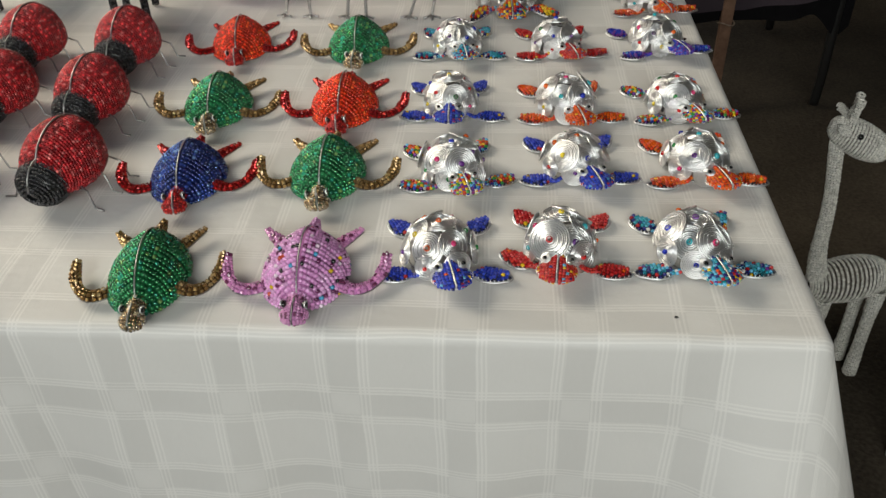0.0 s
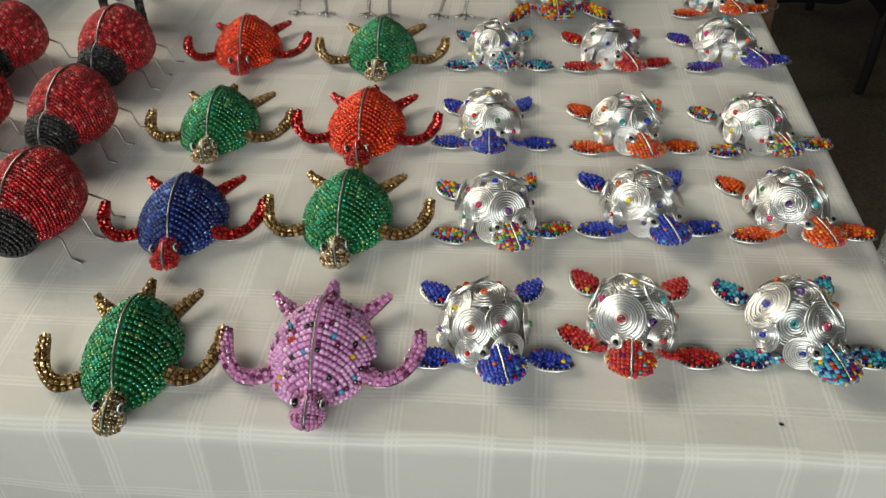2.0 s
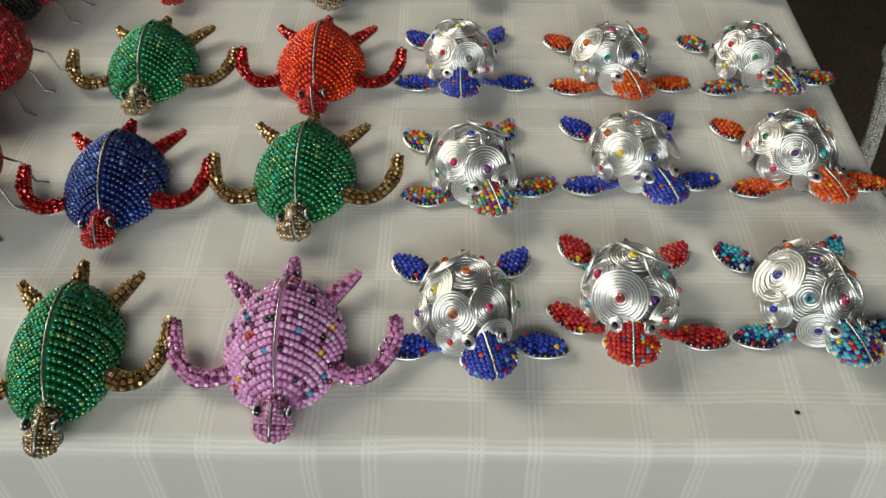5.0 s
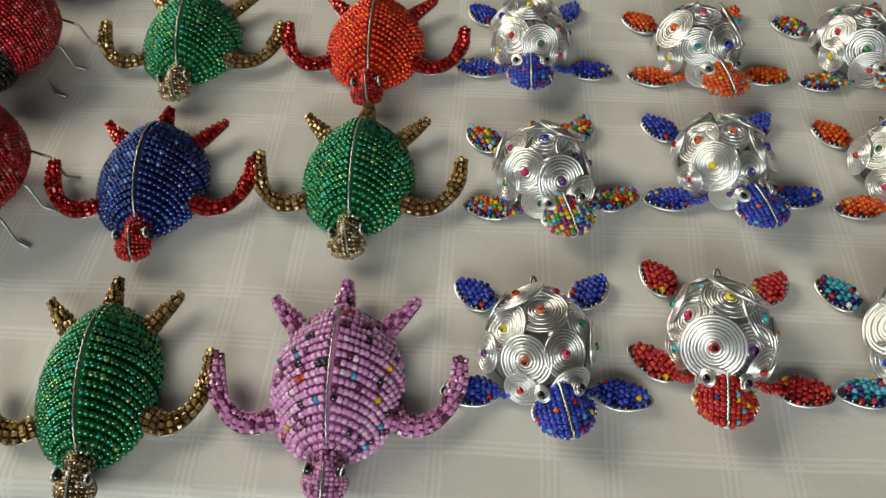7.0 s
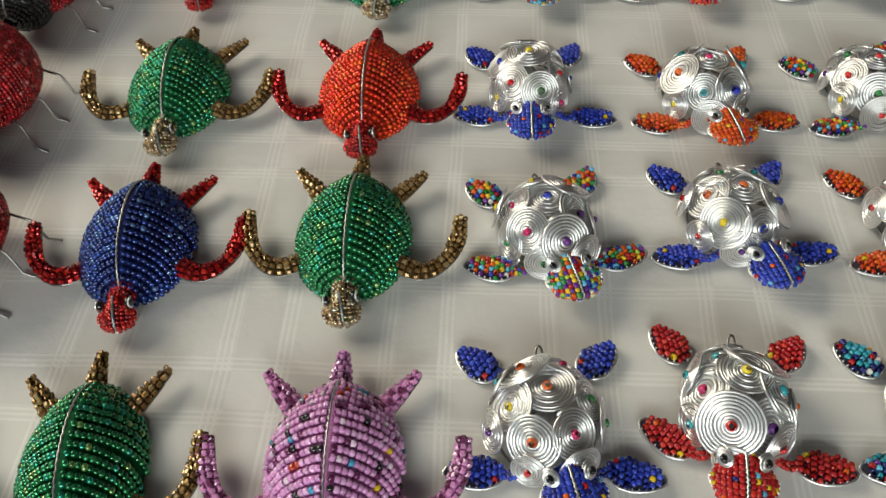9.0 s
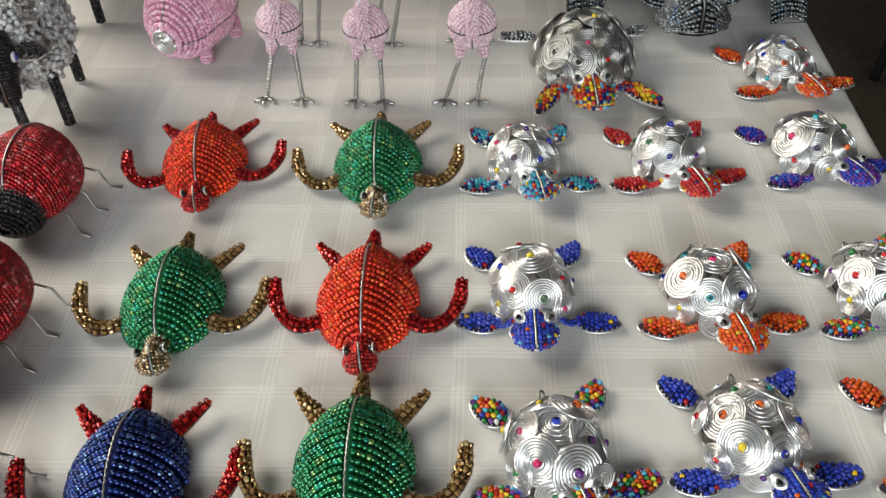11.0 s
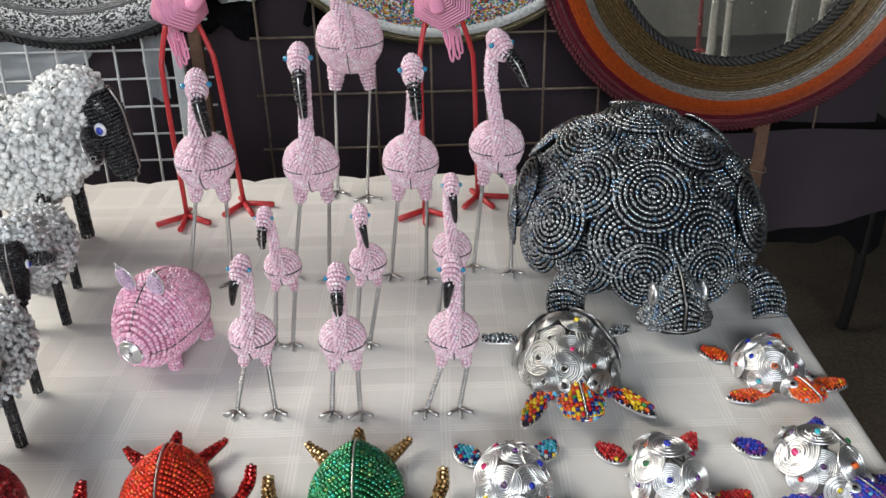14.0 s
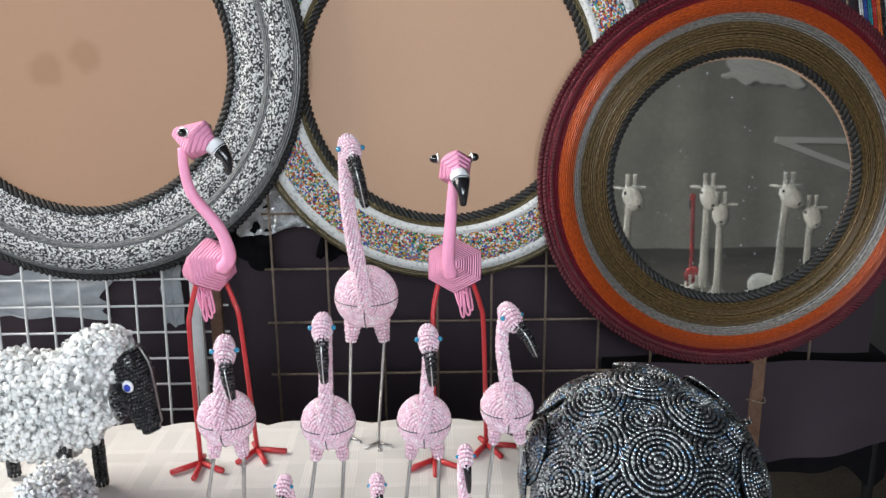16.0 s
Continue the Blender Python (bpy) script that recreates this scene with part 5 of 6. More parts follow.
coated_flamingo(0.053, 1.310, 0.341, [(-0.008, -0.052, 0.335), (-0.012, -0.060, 0.365), (-0.008, -0.058, 0.420), (-0.004, -0.052, 0.470), (-0.002, -0.046, 0.498)],
                (-0.001, -0.046, 0.508), 12, ((-0.037, -0.019), (0.052, 0.033)), -6, "bright pink plastic-coated wire flamingo with long red legs")


# ---- large dark turtle ----
def bead_disc(R, r, pitch=0.0069):
    """Rings of long beads round one point, spaced so that the dark backing shows between."""
    P, A = [np.zeros((1, 3)) + (0, 0, 0.0105)], [np.array([[1.0, 0, 0]])]
    k = 0
    while True:
        rad = 0.0052 + k * pitch
        if rad > R:
            break
        n = max(5, int(TAU * rad / (r * 2.25)))
        a = np.arange(n) * TAU / n + k * 1.7
        P.append(np.stack([rad * np.cos(a), rad * np.sin(a), 0 * a + 0.0105 * (1 - (rad / R) ** 2)], 1))
        A.append(np.stack([-np.sin(a), np.cos(a), 0 * a], 1))
        k += 1
    return make_mesh("bead_coil", *bead_set(np.concatenate(P), np.concatenate(A), r, r * 2.05, 8, 0.05))


def dish(R):
    R2 = R * 0.97
    v = [(0, 0, 0.0125)] + [(rad * math.cos(a), rad * math.sin(a), 0.0105 * (1 - (rad / R) ** 2) - 0.0016) for rad in (R2 * 0.5, R2) for a in np.arange(28) * TAU / 28]
    f = [(0, 1 + j, 1 + (j + 1) % 28) for j in range(28)] + [(1 + j, 29 + j, 29 + (j + 1) % 28, 1 + (j + 1) % 28) for j in range(28)]
    return make_mesh("backing", v, f)


# near-black: the shade between bead rings is put into this backing's colour
m_darkback = gap_shade_mat("gap_shade_backing", (0.004, 0.005, 0.007))


def dark_turtle(x, y, turn):
    t = thing("large_beaded_turtle", pose(x, y, T + 0.001, 0, 0, turn), "large dark graphite bead turtle figurine with coiled shell plates", "turtle figurine")
    W, L, H, z0 = 0.158, 0.170, 0.150, 0.062
    spots = [(0.0, 0.0, 1.05)] + [(0.46, a, 0.98) for a in np.arange(6) * TAU / 6 + 4.4] + [(0.84, a, 1.0) for a in np.arange(9) * TAU / 9 + 4.55] + [(1.20, a, 1.0) for a in np.arange(10) * TAU / 10 + 4.35] + [(1.47, a, 0.86) for a in np.arange(13) * TAU / 13 + 4.5]
    disc = bead_disc(0.052, 0.0026)
    back = dish(0.052)
    for th, az, s in spots:
        nrm = Vector((math.sin(th) * math.cos(az) / W, math.sin(th) * math.sin(az) / L, math.cos(th) / H)).normalized()
        c = Vector((W * math.sin(th) * math.cos(az), L * math.sin(th) * math.sin(az), z0 + H * math.cos(th) * 0.98)) + nrm * (0.0060 * math.cos(th * 7 + az * 3) + 0.004)
        nrm = (nrm + Vector(rng.normal(0, 0.045, 3))).normalized()
        m = Matrix.Translation(c) @ nrm.to_track_quat("Z", "Y").to_matrix().to_4x4() @ Matrix.Diagonal((s, s, s, 1))
        d = part("bead_coil", disc, m_graphite, t, "", m)
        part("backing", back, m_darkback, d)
    v, f = ellipsoid((0, 0, z0), (W * 0.95, L * 0.95, H * 0.92), 28, 18)
    v[:, 2] = np.maximum(v[:, 2], z0 - 0.022)
    part("body", make_mesh("body", v, f), m_blackplastic, t)
    beads, edge, backing = wedge_head(6, 2.4, 0.0027, 2.1)
    hd = part("head", beads, m_graphite, t, "", pose(0.004, -0.184, 0.018, -4))
    part("edge_wire", edge, m_steel, hd)
    part("backing", backing, m_darkback, hd)
    for side in (-1, 1):
        part("eye", ball, m_wire, hd, "oval silver eye", scaled(side * 0.031, -0.010, 0.043, (0.006, 0.012, 0.016)))
        beads, edge, gap_filler = banded_limb([(side * 0.105, -0.120, 0.055), (side * 0.128, -0.158, 0.045), (side * 0.130, -0.188, 0.012)], (0.050, 0.048, 0.044), 0.0026, 0.0036, 0.16, "flipper", True)
        fl = part("flipper", beads, m_graphite, t)
        part("edge_wire", edge, m_darkwire, fl)
        part("gap_filler", gap_filler, m_darkback, fl)
        beads, edge, gap_filler = banded_limb([(side * 0.130, 0.060, 0.105), (side * 0.165, 0.058, 0.118), (side * 0.186, 0.054, 0.124)], (0.026, 0.022, 0.010), 0.0026, 0.0036, 0.25, "flipper", True)
        fl = part("hind_flipper", beads, m_graphite, t)
        part("edge_wire", edge, m_darkwire, fl)
        part("gap_filler", gap_filler, m_darkback, fl)
        v, f = ellipsoid((side * 0.10, 0.11, 0.03), (0.030, 0.034, 0.032), 12, 8)
        part("foot", make_mesh("foot", v, f), m_blackplastic, t)


dark_turtle(0.314, 1.110, 4)


# ---- giraffes ----
def giraffe(x, y, turn, size, label, look_turn=0.0):
    t = thing("giraffe", scaled(x, y, FLOOR + 0.001, size, 0, 0, turn), label, "giraffe figurine", "white giraffes beside the table")

    def build():
        out = {}
        lines = [[(0.040 * math.sin(a) ** 0.7 * math.cos(b), 0.085 * math.cos(a), 0.255 + 0.048 * math.sin(a) ** 0.7 * math.sin(b)) for b in np.linspace(0, TAU, 30)] for a in np.linspace(0.12, 3.02, 26)]
        out["body"] = make_mesh("body", *strung(lines, 0.0028, 0.0042))
        out["neck"] = make_mesh("neck", *wrap_tube([(0, -0.070, 0.270), (0, -0.084, 0.34), (0, -0.092, 0.46), (0, -0.112, 0.585)], (0.018, 0.0115, 0.0100, 0.0110), 0.0028, 0.0042))
        out["head"] = bead_head("head", (0.028, 0.055, 0.030), 0.0026, 0.004, 0.012)
        out["core"] = make_mesh("gap_filler", *joined([ellipsoid((0, 0, 0.255), (0.036, 0.082, 0.044))]))
        out["leg"] = make_mesh("leg", *wrap_tube([(0, 0, 0.235), (0, 0, 0.12), (0, 0, 0.004)], (0.015, 0.010, 0.010, 0.013), 0.0028, 0.0042))
        out["horn"] = make_mesh("horn", *wrap_tube([(0, 0, 0), (0, 0, 0.042)], (0.005, 0.004, 0.006), 0.0022, 0.0034))
        out["ear"] = leaf_pad(0.042, 0.022, 0.0022, 9, 0.003)
        out["hcore"] = make_mesh("head_core", *ellipsoid((0, 0, -0.005), (0.025, 0.052, 0.026), 14, 10))
        return out
    k = once("giraffe", build)
    part("body", k["body"], m_ivory, t)
    part("gap_filler", k["core"], gap_shade_mat("ivory_core", (0.14, 0.12, 0.10)), t)
    part("neck", k["neck"], m_ivory, t)
    for lx in (-0.024, 0.024):
        for ly in (-0.060, 0.060):
            part("leg", k["leg"], m_ivory, t, "", pose(lx, ly, 0))
    hd = part("head", k["head"], m_ivory, t, "", pose(0, -0.108, 0.598, 0, 0, look_turn) @ pose(0, -0.032, 0, 16))
    part("head_core", k["hcore"], gap_shade_mat("ivory_core", (0.14, 0.12, 0.10)), hd)
    for s in (-1, 1):
        part("horn", k["horn"], m_ivory, hd, "", pose(s * 0.013, 0.030, 0.024, -8))
        part("ear", k["ear"][0], m_ivory, hd, "", pose(s * 0.020, 0.036, 0.012, 0, 0, 12 if s > 0 else 168))
        part("eye", ball, m_blackeye, hd, "", scaled(s * 0.026, 0.008, 0.010, 0.0055))
    part("tail", once("gir_tail", lambda: tubes_mesh("tail", [smooth_line([(0, 0.082, 0.27), (0, 0.10, 0.24), (0, 0.102, 0.18)], 10)], 0.003, 6)), m_ivory, t)
    return t


giraffe(1.000, 1.020, -75, 1.185, "white beaded giraffe figurine standing on the dark floor", 150)
giraffe(1.150, 0.700, 30, 1.10, "white beaded giraffe figurine standing on the dark floor")
for gx, gy, gt, gs in ((1.08, -0.50, 170, 1.70), (1.57, -0.50, 185, 1.70), (1.64, -0.38, 195, 1.56), (1.98, -0.52, 172, 1.70), (2.13, -0.40, 188, 1.52)):
    giraffe(gx, gy, gt, gs, "tall white beaded giraffe figurine standing on the dark floor")


# ---- wire grids and posts behind the table ----
def grid_panel(name, xs, zs, y, r, mat, label):
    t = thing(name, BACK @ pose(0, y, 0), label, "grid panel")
    for x in xs:
        part("upright_wire", once("%s_u" % name, lambda: tubes_mesh("upright_wire", [smooth_line([(0, 0, zs[0] - 0.02), (0, 0, zs[-1] + 0.02)], 4)], r, 6)), mat, t, "", pose(x, 0, 0))
    for z in zs:
        part("cross_wire", once("%s_c" % name, lambda: tubes_mesh("cross_wire", [smooth_line([(xs[0] - 0.02, r * 1.7, 0), (xs[-1] + 0.02, r * 1.7, 0)], 4)], r, 6)), mat, t, "", pose(0, 0, z))
    return t


grid_panel("steel_grid", [-0.377 + 0.1335 * k for k in range(11)], [0.04 + 0.1385 * k for k in range(3, 13)], 2.02, 0.0032, m_rust, "rusty steel wire grid standing before dark fabric")
lg = grid_panel("white_grid", [-1.55 + 0.0675 * k for k in range(16)], [0.06 + 0.0665 * k for k in range(19)], 0.0, 0.0032, m_whitewire, "white coated wire grid panel leaning behind the table")
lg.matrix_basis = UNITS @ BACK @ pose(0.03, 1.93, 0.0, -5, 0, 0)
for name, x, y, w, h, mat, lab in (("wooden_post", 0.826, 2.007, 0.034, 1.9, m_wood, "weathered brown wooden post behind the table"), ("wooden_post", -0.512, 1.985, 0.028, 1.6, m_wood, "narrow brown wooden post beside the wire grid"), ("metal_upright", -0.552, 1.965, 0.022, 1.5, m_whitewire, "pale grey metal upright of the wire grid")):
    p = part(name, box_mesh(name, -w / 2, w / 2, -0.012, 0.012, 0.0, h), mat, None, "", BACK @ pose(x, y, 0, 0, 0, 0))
    tagged(p, lab, "post")
for k in range(6):
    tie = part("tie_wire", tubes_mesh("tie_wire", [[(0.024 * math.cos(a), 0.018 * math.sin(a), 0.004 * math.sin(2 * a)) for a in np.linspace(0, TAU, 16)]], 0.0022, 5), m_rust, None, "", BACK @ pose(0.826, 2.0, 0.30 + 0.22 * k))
    tagged(tie, "rusty wire tied round the wooden post", "wire tie", "wire ties on the post")


def rag(name, cx, cz, y, w, h, mat, seed, label, crumple=0.02):
    nx, nz = 26, 20
    v = []
    for k in range(nz + 1):
        for i in range(nx + 1):
            a, b = i / nx - 0.5, k / nz - 0.5
            e = 1 + 0.25 * noise.noise((a * 5 + seed, b * 5, seed))
            v.append((cx + a * w * e, y + crumple * noise.noise((a * 7, b * 7, seed + 3.3)) + crumple * 0.6 * noise.noise((a * 19, b * 19, seed)), cz + b * h * e))
    f = [(k * (nx + 1) + i, k * (nx + 1) + i + 1, (k + 1) * (nx + 1) + i + 1, (k + 1) * (nx + 1) + i) for k in range(nz) for i in range(nx)]
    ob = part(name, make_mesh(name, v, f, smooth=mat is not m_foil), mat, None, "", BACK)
    tagged(ob, label, "fabric" if mat is not m_foil else "foil")


rag("silver_foil", -0.345, 1.04, 2.06, 0.24, 0.17, m_foil, 4.0, "crumpled silver foil stuck between the round frames", 0.03)
rag("felt_piece", -0.98, 0.80, 2.06, 0.34, 0.12, m_felt, 9.0, "grey felt piece hung behind the wire grid", 0.006)
rag("felt_piece", -0.64, 0.80, 2.06, 0.05, 0.16, m_felt, 12.0, "narrow strip of grey felt behind the wire grid", 0.006)
rag("black_bag", -0.50, 0.98, 2.08, 0.22, 0.22, m_blackcloth, 15.0, "black cloth bag bunched behind the round frame", 0.04)
rag("black_bag", -0.22, 0.96, 2.09, 0.10, 0.16, m_blackcloth, 17.0, "black cloth strap bunched behind the round frame", 0.03)


# ---- round mirrors ----
def ring_profile(profile, n=160):
    v, f, m = [], [], len(profile)
    for i in range(n):
        a = TAU * i / n
        for rad, d in profile:
            v.append((rad * math.cos(a), -d, rad * math.sin(a)))
    for i in range(n):
        j = (i + 1) % n
        f += [(i * m + k, i * m + k + 1, j * m + k + 1, j * m + k) for k in range(m - 1)]
    me = make_mesh("ring", v, f)
    layer = me.uv_layers.new(name="ring")
    uv = []
    for poly in me.polygons:
        ids = list(poly.vertices)
        i, j = ids[0] // m, poly.index // (m - 1)
        for q, vi in enumerate(ids):
            k = vi % m
            turn = j / n if q < 2 else (j + 1) / n
            uv += [turn * 2.4, profile[k][0]]
    layer.data.foreach_set("uv", uv)
    return me


def disc_mesh(rad, d, n=96):
    v = [(0, -d, 0)] + [(rad * math.cos(TAU * i / n), -d, rad * math.sin(TAU * i / n)) for i in range(n)]
    return make_mesh("disc", v, [(0, 1 + (i + 1) % n, 1 + i) for i in range(n)], False)


def cord(rad, r, n, d):
    """A laid cord bent into a ring: slanting strands side by side."""
    P = [(rad * math.cos(TAU * i / n), -d, rad * math.sin(TAU * i / n)) for i in range(n)]
    A = [(-math.sin(TAU * i / n) + 0.7 * math.cos(TAU * i / n), -0.5, math.cos(TAU * i / n) + 0.7 * math.sin(TAU * i / n)) for i in range(n)]
    return make_mesh("cord", *bead_set(P, A, r * 0.8, r * 3.2, 7))


def bead_band_mat(name, mix, along, across, bump=0.6, rough=0.35):
    """Short beads laid in concentric rings, each of one colour of the mix."""
    m, n, l, p = node_mat(name)
    uv = n.new("ShaderNodeUVMap")
    uv.uv_map = "ring"
    sc = n.new("ShaderNodeVectorMath")
    sc.operation = "MULTIPLY"
    sc.inputs[1].default_value = (1 / along, 1 / across, 1)
    l.new(uv.outputs[0], sc.inputs[0])
    vor = n.new("ShaderNodeTexVoronoi")
    vor.voronoi_dimensions = "2D"
    vor.inputs["Randomness"].default_value = 0.75
    vor.inputs["Scale"].default_value = 1.0
    l.new(sc.outputs[0], vor.inputs["Vector"])
    sep = n.new("ShaderNodeSeparateColor")
    l.new(vor.outputs["Color"], sep.inputs[0])
    total, at, stops = sum(w for w, _ in mix), 0, []
    for w, c in mix:
        stops.append((at / total, c))
        at += w
    r = ramp_node(m.node_tree, stops)
    l.new(sep.outputs[0], r.inputs[0])
    l.new(r.outputs[0], p.inputs["Base Color"])
    p.inputs["Roughness"].default_value = rough
    b = n.new("ShaderNodeBump")
    b.invert = True
    b.inputs["Strength"].default_value, b.inputs["Distance"].default_value = bump, 0.002
    l.new(vor.outputs["Distance"], b.inputs["Height"])
    l.new(b.outputs[0], p.inputs["Normal"])
    return m


def thread_mat(name, c, c2, pitch, rough=0.35, metal=0.0):
    """Fine metallic thread wound in concentric turns."""
    m, n, l, p = node_mat(name)
    uv = n.new("ShaderNodeUVMap")
    uv.uv_map = "ring"
    sep = n.new("ShaderNodeSeparateXYZ")
    l.new(uv.outputs[0], sep.inputs[0])
    mu = n.new("ShaderNodeMath")
    mu.operation = "MULTIPLY"
    mu.inputs[1].default_value = TAU / pitch
    l.new(sep.outputs["Y"], mu.inputs[0])
    si = n.new("ShaderNodeMath")
    si.operation = "SINE"
    l.new(mu.outputs[0], si.inputs[0])
    sc = n.new("ShaderNodeVectorMath")
    sc.operation = "MULTIPLY"
    sc.inputs[1].default_value = (90, 400, 1)
    l.new(uv.outputs[0], sc.inputs[0])
    nz = n.new("ShaderNodeTexNoise")
    nz.inputs["Scale"].default_value, nz.inputs["Detail"].default_value = 1.0, 4
    l.new(sc.outputs[0], nz.inputs["Vector"])
    r = ramp_node(m.node_tree, [(0.32, c), (0.68, c2)], False)
    l.new(nz.outputs[0], r.inputs[0])
    l.new(r.outputs[0], p.inputs["Base Color"])
    p.inputs["Roughness"].default_value, p.inputs["Metallic"].default_value = rough, metal
    b = n.new("ShaderNodeBump")
    b.inputs["Strength"].default_value, b.inputs["Distance"].default_value = 0.8, pitch * 0.4
    l.new(si.outputs[0], b.inputs["Height"])
    l.new(b.outputs[0], p.inputs["Normal"])
    return m


m_maroonloop = plain_mat("maroon_cord_loops", (0.085, 0.006, 0.013), 0.65, 0, 300, 0.5, 0.3, 0.0006, 0.0)
W8, K0 = (0.78, 0.78, 0.76), (0.016, 0.016, 0.018)
m_bw = bead_band_mat("black_and_white_bead_band", [(5, W8), (5, K0), (3, (0.25, 0.25, 0.25))], 0.0036, 0.0026)
m_mixband = bead_band_mat("many_coloured_bead_band", [(4, W8), (2, (0.5, 0.05, 0.04)), (2, (0.05, 0.10, 0.45)), (2, (0.06, 0.30, 0.10)), (2, (0.65, 0.45, 0.06)), (2, (0.65, 0.22, 0.05)), (2, K0), (2, (0.15, 0.38, 0.5))], 0.0036, 0.0030)
m_greythread = thread_mat("grey_and_black_thread", (0.10, 0.10, 0.10), (0.42, 0.42, 0.42), 0.0040)
m_whiteband = bead_band_mat("white_bead_band", [(6, (0.80, 0.80, 0.78)), (1, (0.6, 0.6, 0.58))], 0.005, 0.0045)
m_goldthread = thread_mat("dark_gold_thread", (0.05, 0.04, 0.02), (0.30, 0.24, 0.12), 0.0040, 0.35, 0.3)
m_maroon = thread_mat("maroon_metallic_thread", (0.07, 0.004, 0.012), (0.24, 0.012, 0.03), 0.0042, 0.4, 0.1)
m_orangeth = thread_mat("orange_metallic_thread", (0.30, 0.035, 0.006), (0.62, 0.11, 0.014), 0.0042, 0.35, 0.1)
m_silverth = thread_mat("silver_metallic_thread", (0.14, 0.135, 0.13), (0.42, 0.40, 0.38), 0.0042, 0.3, 0.3)
m_brownth = thread_mat("bronze_brown_thread", (0.045, 0.028, 0.012), (0.26, 0.17, 0.07), 0.0055, 0.35, 0.3)


def round_frame(name, x, y, z, lean, label, bands, cords, glass, category, size=1.0):
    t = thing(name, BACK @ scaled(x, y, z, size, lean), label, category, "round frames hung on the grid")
    for (nm, prof, mat) in bands:
        part(nm, ring_profile(prof), mat, t)
    for rad, r, d, *own in cords:
        part("cord_edge", cord(rad, r, int(TAU * rad / (r * 1.7)), d), own[0] if own else m_rope, t, "" if own else "black twisted cord")
    v = [(rad * math.cos(TAU * i / 96), 0.0, rad * math.sin(TAU * i / 96)) for rad in (glass[0][1] * 0.9, bands[-1][1][-1][0]) for i in range(96)]
    part("backing", make_mesh("backing", v, [(i, (i + 1) % 96, 96 + (i + 1) % 96, 96 + i) for i in range(96)]), m_wood, t)
    for nm, rad, mat, d, ox, oz in glass:
        part(nm, disc_mesh(rad, d), mat, t, "", pose(ox, 0, oz))
    return t


def arc(r0, r1, d0, d1, n=9, lift=0.006):
    return [(r0 + (r1 - r0) * k / (n - 1), d0 + (d1 - d0) * k / (n - 1) + lift * math.sin(math.pi * k / (n - 1))) for k in range(n)]


round_frame("wall_decoration", -0.742, 1.925, 1.380, -4, "large round panel framed with black and white beads", [
    ("bead_band", arc(0.322, 0.388, 0.018, 0.026), m_bw), ("thread_band", arc(0.388, 0.402, 0.026, 0.026, 5, 0.003), m_greythread), ("bead_band", arc(0.402, 0.448, 0.026, 0.020), m_bw),
    ("thread_band", arc(0.448, 0.463, 0.020, 0.004, 5, 0.004), m_greythread)], [(0.318, 0.0075, 0.020), (0.467, 0.0075, 0.004)], [("panel", 0.318, m_kraftspot, 0.010, 0, 0)], "wall decoration", 1.03)
round_frame("wall_decoration", 0.048, 1.965, 1.330, -4, "round tan panel framed with white and many-coloured beads", [
    ("thread_band", arc(0.298, 0.312, 0.018, 0.024, 5, 0.003), m_goldthread), ("white_band", arc(0.312, 0.328, 0.024, 0.027, 5, 0.004), m_whiteband), ("bead_band", arc(0.328, 0.392, 0.027, 0.024), m_mixband),
    ("white_band", arc(0.392, 0.412, 0.024, 0.018, 5, 0.004), m_whiteband), ("thread_band", arc(0.412, 0.430, 0.018, 0.002, 5, 0.004), m_goldthread)], [(0.294, 0.0075, 0.018)], [("panel", 0.294, m_kraft, 0.010, 0, 0)], "wall decoration", 1.07)
# the tan card round the offset glass stands in for crescents of reflection
mirror = round_frame("round_mirror", 0.684, 1.900, 1.108, -3, "round mirror in maroon, orange, silver and bronze thread frame", [
    ("bronze_band", arc(0.284, 0.316, 0.022, 0.020, 7, 0.007), m_brownth), ("bronze_band", arc(0.316, 0.346, 0.020, 0.022, 7, 0.008), m_brownth), ("silver_band", arc(0.346, 0.363, 0.022, 0.036, 5, 0.004), m_silverth),
    ("orange_band", arc(0.363, 0.397, 0.036, 0.034, 7, 0.006), m_orangeth), ("maroon_band", arc(0.397, 0.437, 0.034, 0.000, 9, 0.010), m_maroon)], [(0.279, 0.0080, 0.020), (0.434, 0.0065, 0.006, m_maroonloop), (0.424, 0.0055, 0.020, m_maroonloop), (0.411, 0.005, 0.032, m_maroonloop)],
    [("reflection_card", 0.280, m_kraft, 0.008, 0, 0), ("glass", 0.272, m_mirror, 0.011, -0.004, -0.006)], "mirror", 0.985)

speckle = np.random.default_rng(21)
dust = []
for k in range(46):
    a, q = speckle.uniform(0, TAU), 0.262 * math.sqrt(speckle.uniform(0.02, 1))
    size = speckle.uniform(0.0006, 0.0020)
    dust.append(ellipsoid((q * math.cos(a), -0.0112, q * math.sin(a)), (size, 0.0003, size * speckle.uniform(0.7, 1.8)), 7, 5))
tagged(part("dust", make_mesh("dust", *joined(dust)), m_felt, mirror, "pale specks of dust on the glass"), kind="stuff")

# ---- the draped stand beyond the table ----
stand = thing("draped_stand", BACK @ pose(1.16, 2.03, 0), "stand draped in dark fabric on curved black iron legs", "stand")
for sx, sy in ((0.0, 0.0), (-0.62, 0.0), (-0.62, 0.6), (0.0, 0.6)):
    v, f = tube(smooth_line([(sx - 0.004, sy, 0.55), (sx - 0.004, sy, 0.30), (sx - 0.003, sy, 0.17), (sx + 0.001, sy + 0.01, 0.08), (sx + 0.002, sy + 0.02, 0.008)], 28), 0.0150, 10)
    part("leg", make_mesh("leg", v, tidy(f)), m_iron, stand)


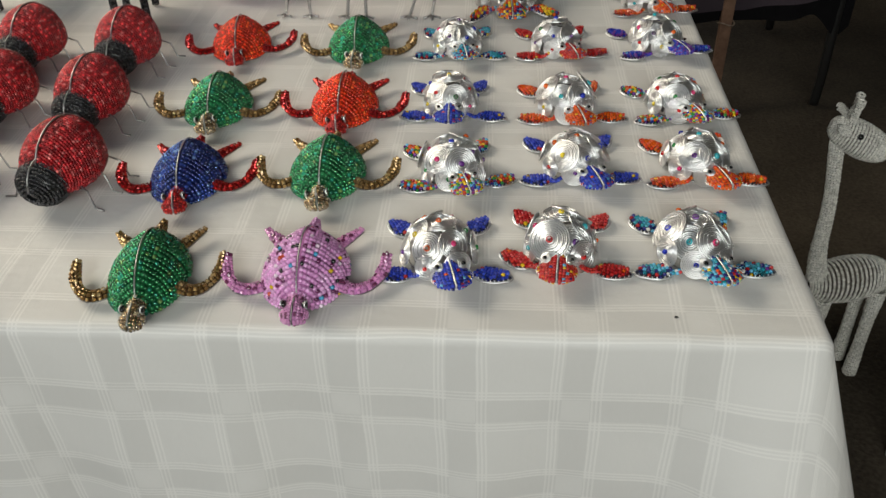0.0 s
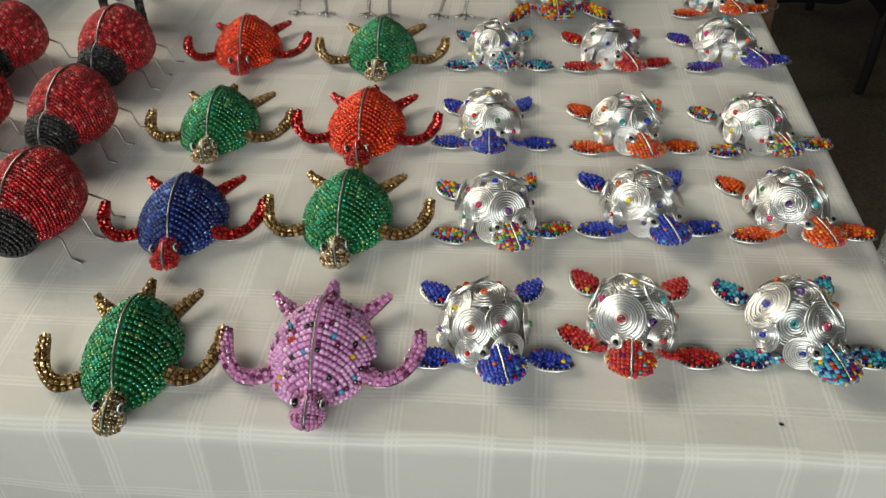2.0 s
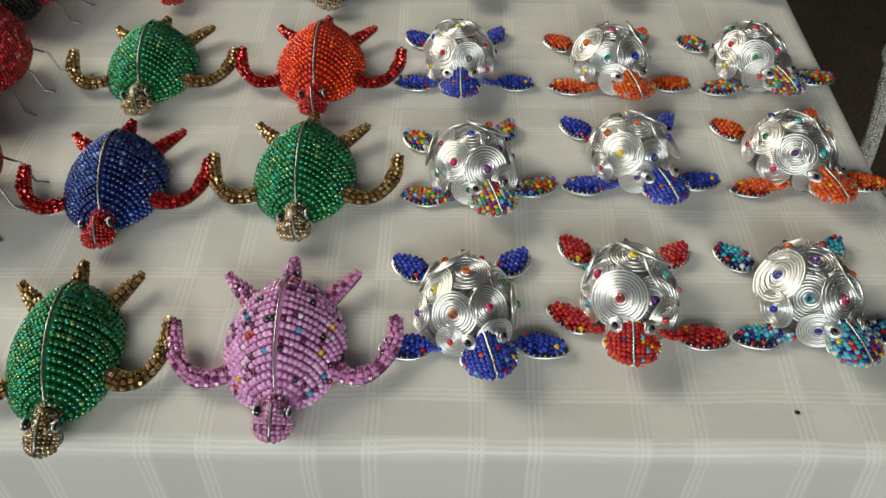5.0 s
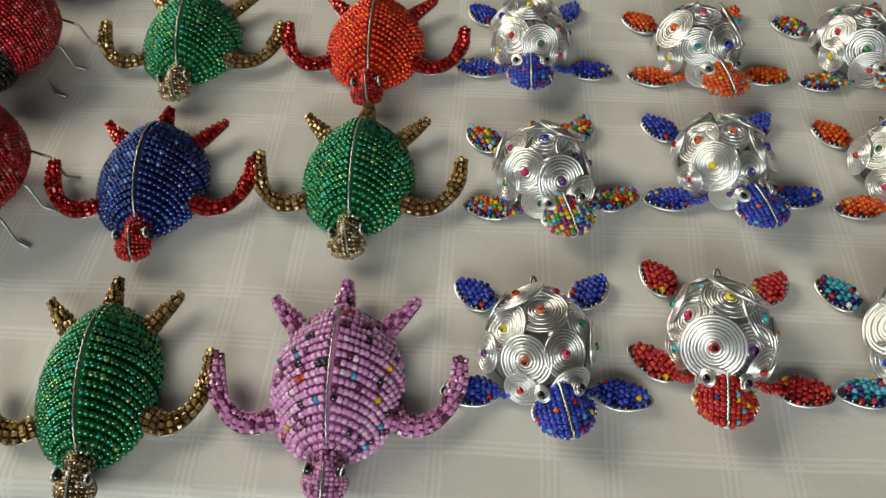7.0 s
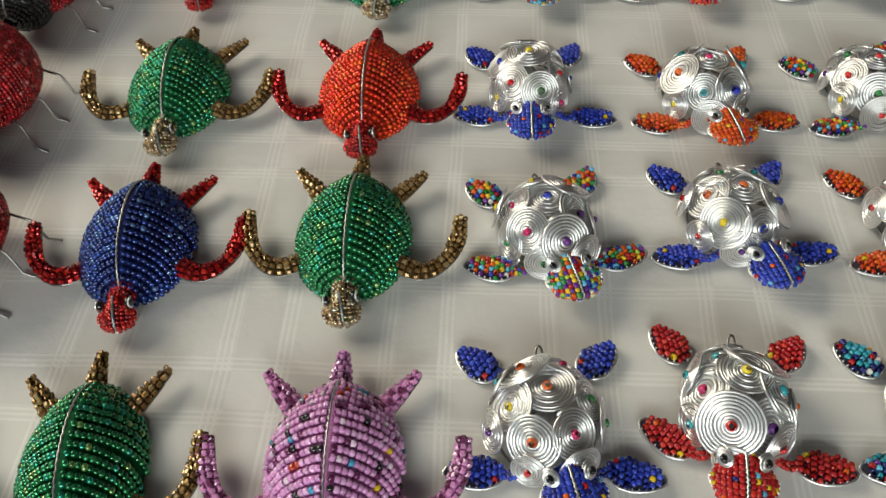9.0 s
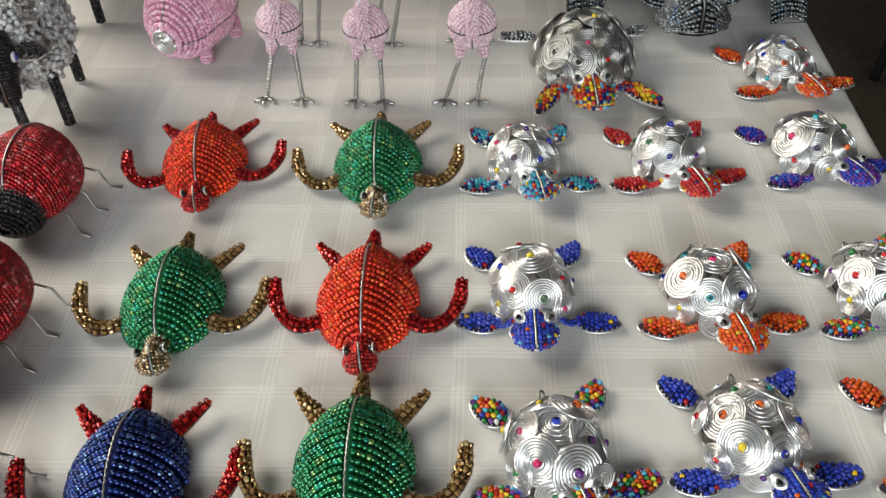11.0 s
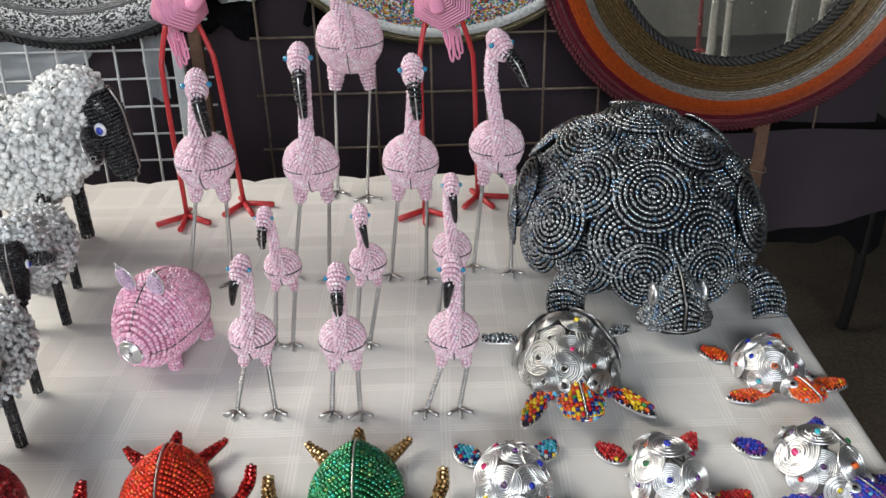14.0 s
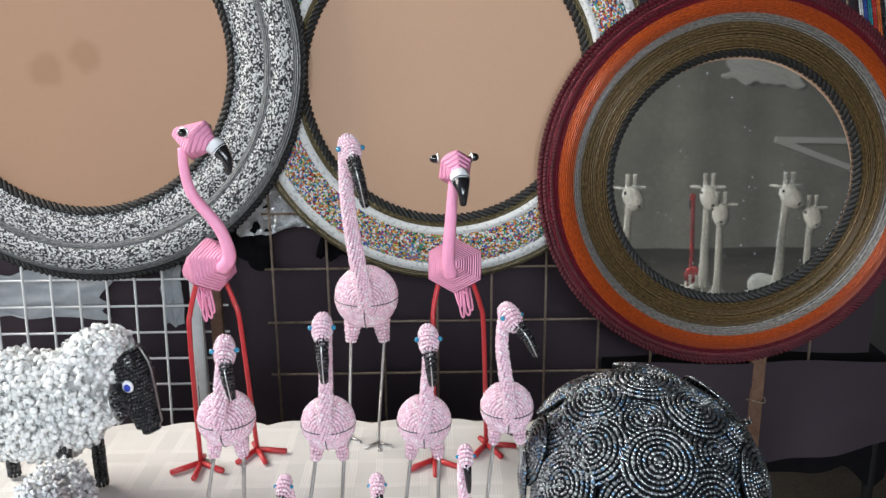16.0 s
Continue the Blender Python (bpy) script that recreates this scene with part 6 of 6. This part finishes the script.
def skirt(name, low, high, y, flare):
    """Hanging cloth between a lower and an upper line, its free edge slanting outward above."""
    nx, nz, v = 80, 16, []
    for k in range(nz + 1):
        for i in range(nx + 1):
            u = i / nx
            x = -0.70 + 0.735 * u
            z = low(x) + (high(x) - low(x)) * k / nz
            v.append((x + flare * max(0, z - 0.40) * u, y + 0.010 * math.sin(x * 17) + 0.006 * noise.noise((x * 9, z * 12, 0.7)), z))
    return make_mesh(name, v, [(k * (nx + 1) + i, k * (nx + 1) + i + 1, (k + 1) * (nx + 1) + i + 1, (k + 1) * (nx + 1) + i) for k in range(nz) for i in range(nx)])


def ragged(x):
    deep = 0.055 * math.exp(-(x / 0.040) ** 2)
    notch = 0.022 * math.exp(-((x + 0.085) / 0.030) ** 2)
    return 0.304 - deep + notch + 0.010 * noise.noise((x * 14, 1.7, 0.3)) + 0.020 * x


def fold_line(x):
    return max(0.335, 0.398 + 0.22 * x) + 0.008 * noise.noise((x * 8, 0.4, 0.9))


part("drape", skirt("drape", lambda x: fold_line(x) - 0.004, lambda x: 0.62, -0.030, 0.55), m_drape, stand, "dark aubergine drape folded over the edge")
part("drape", skirt("drape", ragged, lambda x: fold_line(x) + 0.03, -0.010, 0.0), m_blackcloth, stand, "black under-cloth with a ragged hem")
part("top", box_mesh("top", -0.70, 0.06, 0.01, 0.66, 0.55, 0.58), m_blackcloth, stand)


def striped_strap():
    cols = [("white", (0.6, 0.6, 0.6)), ("blue", (0.03, 0.08, 0.35)), ("teal", (0.03, 0.25, 0.3)), ("red", (0.5, 0.03, 0.02)), ("orange", (0.65, 0.15, 0.02)), ("black", (0.01, 0.01, 0.01)), ("white", (0.6, 0.6, 0.6))]
    t = thing("striped_strap", BACK @ pose(1.055, 2.07, 1.27, 0, -12, 0), "beaded strap with white, blue, red and orange stripes", "beaded strap")
    for k, (nm, c) in enumerate(cols):
        lines = [[(0.010 * k + 0.0045 * j, -0.002, z) for z in (0, 0.34)] for j in range(2)]
        v, f = strung(lines, 0.0021, 0.004)
        part("stripe", make_mesh("stripe", v, f), bead_mat("%s_strap_beads" % nm, [(1, c)], 0.25, 0.15), t)


striped_strap()

speck = part("crumb", make_mesh("crumb", *ellipsoid((0, 0, 0.0008), (0.0022, 0.0016, 0.0009), 8, 6)), m_blackplastic, None, "", pose(0.350, 0.030, T))
tagged(speck, "tiny dark crumb lying on the white cloth", "crumb")


# ---- bracket on the wall behind the viewer, seen in the mirror ----
bracket = thing("wall_bracket", pose(3.57, -4.555, 0.853), "white steel bracket of two bars fixed to the wall", "bracket")
for fall in (-0.03, -0.40):
    L = math.hypot(1.05, fall)
    part("bar", box_mesh("bar", 0, L, -0.03, 0.03, -0.030, 0.030), m_whitewire, bracket, "", pose(0, 0.0 if fall > -0.1 else 0.004, 0, 0, -math.degrees(math.atan2(fall, 1.05)), 0))


# ---- things behind the viewer, seen only in the mirror ----
beaded_flamingo(1.53, -0.46, 0.050, 0.53, [(0.0, -0.045, 0.66), (-0.004, -0.035, 0.80), (-0.006, -0.030, 0.94)], (-0.006, -0.040, 0.985),
                [(-0.006, -0.065, 0.98), (-0.006, -0.085, 0.95), (-0.006, -0.085, 0.91)], ((-0.03, 0.0), (0.03, 0.0)), "red bead flamingo figurine standing on the dark floor", 0.0026, False, 0.0, m_darkred, FLOOR)


def plastic_sheet():
    n, v = 24, []
    for k in range(n + 1):
        for i in range(n + 1):
            a, b = i / n - 0.5, k / n - 0.5
            v.append((3.42 + 0.78 * a * (1 + 0.3 * noise.noise((a * 4, b * 4, 2.0))), -4.535 + 0.02 * noise.noise((a * 9, b * 9, 1.0)), 1.56 - 0.10 * a + 0.26 * b * (1 + 0.5 * noise.noise((a * 6, 3.0, 1.0)))))
    return make_mesh("plastic_sheet", v, [(k * (n + 1) + i, k * (n + 1) + i + 1, (k + 1) * (n + 1) + i + 1, (k + 1) * (n + 1) + i) for k in range(n) for i in range(n)])


tagged(part("plastic_sheet", plastic_sheet(), m_whitewire), "crumpled pale plastic sheet hung on the tarpaulin wall", "plastic sheet")
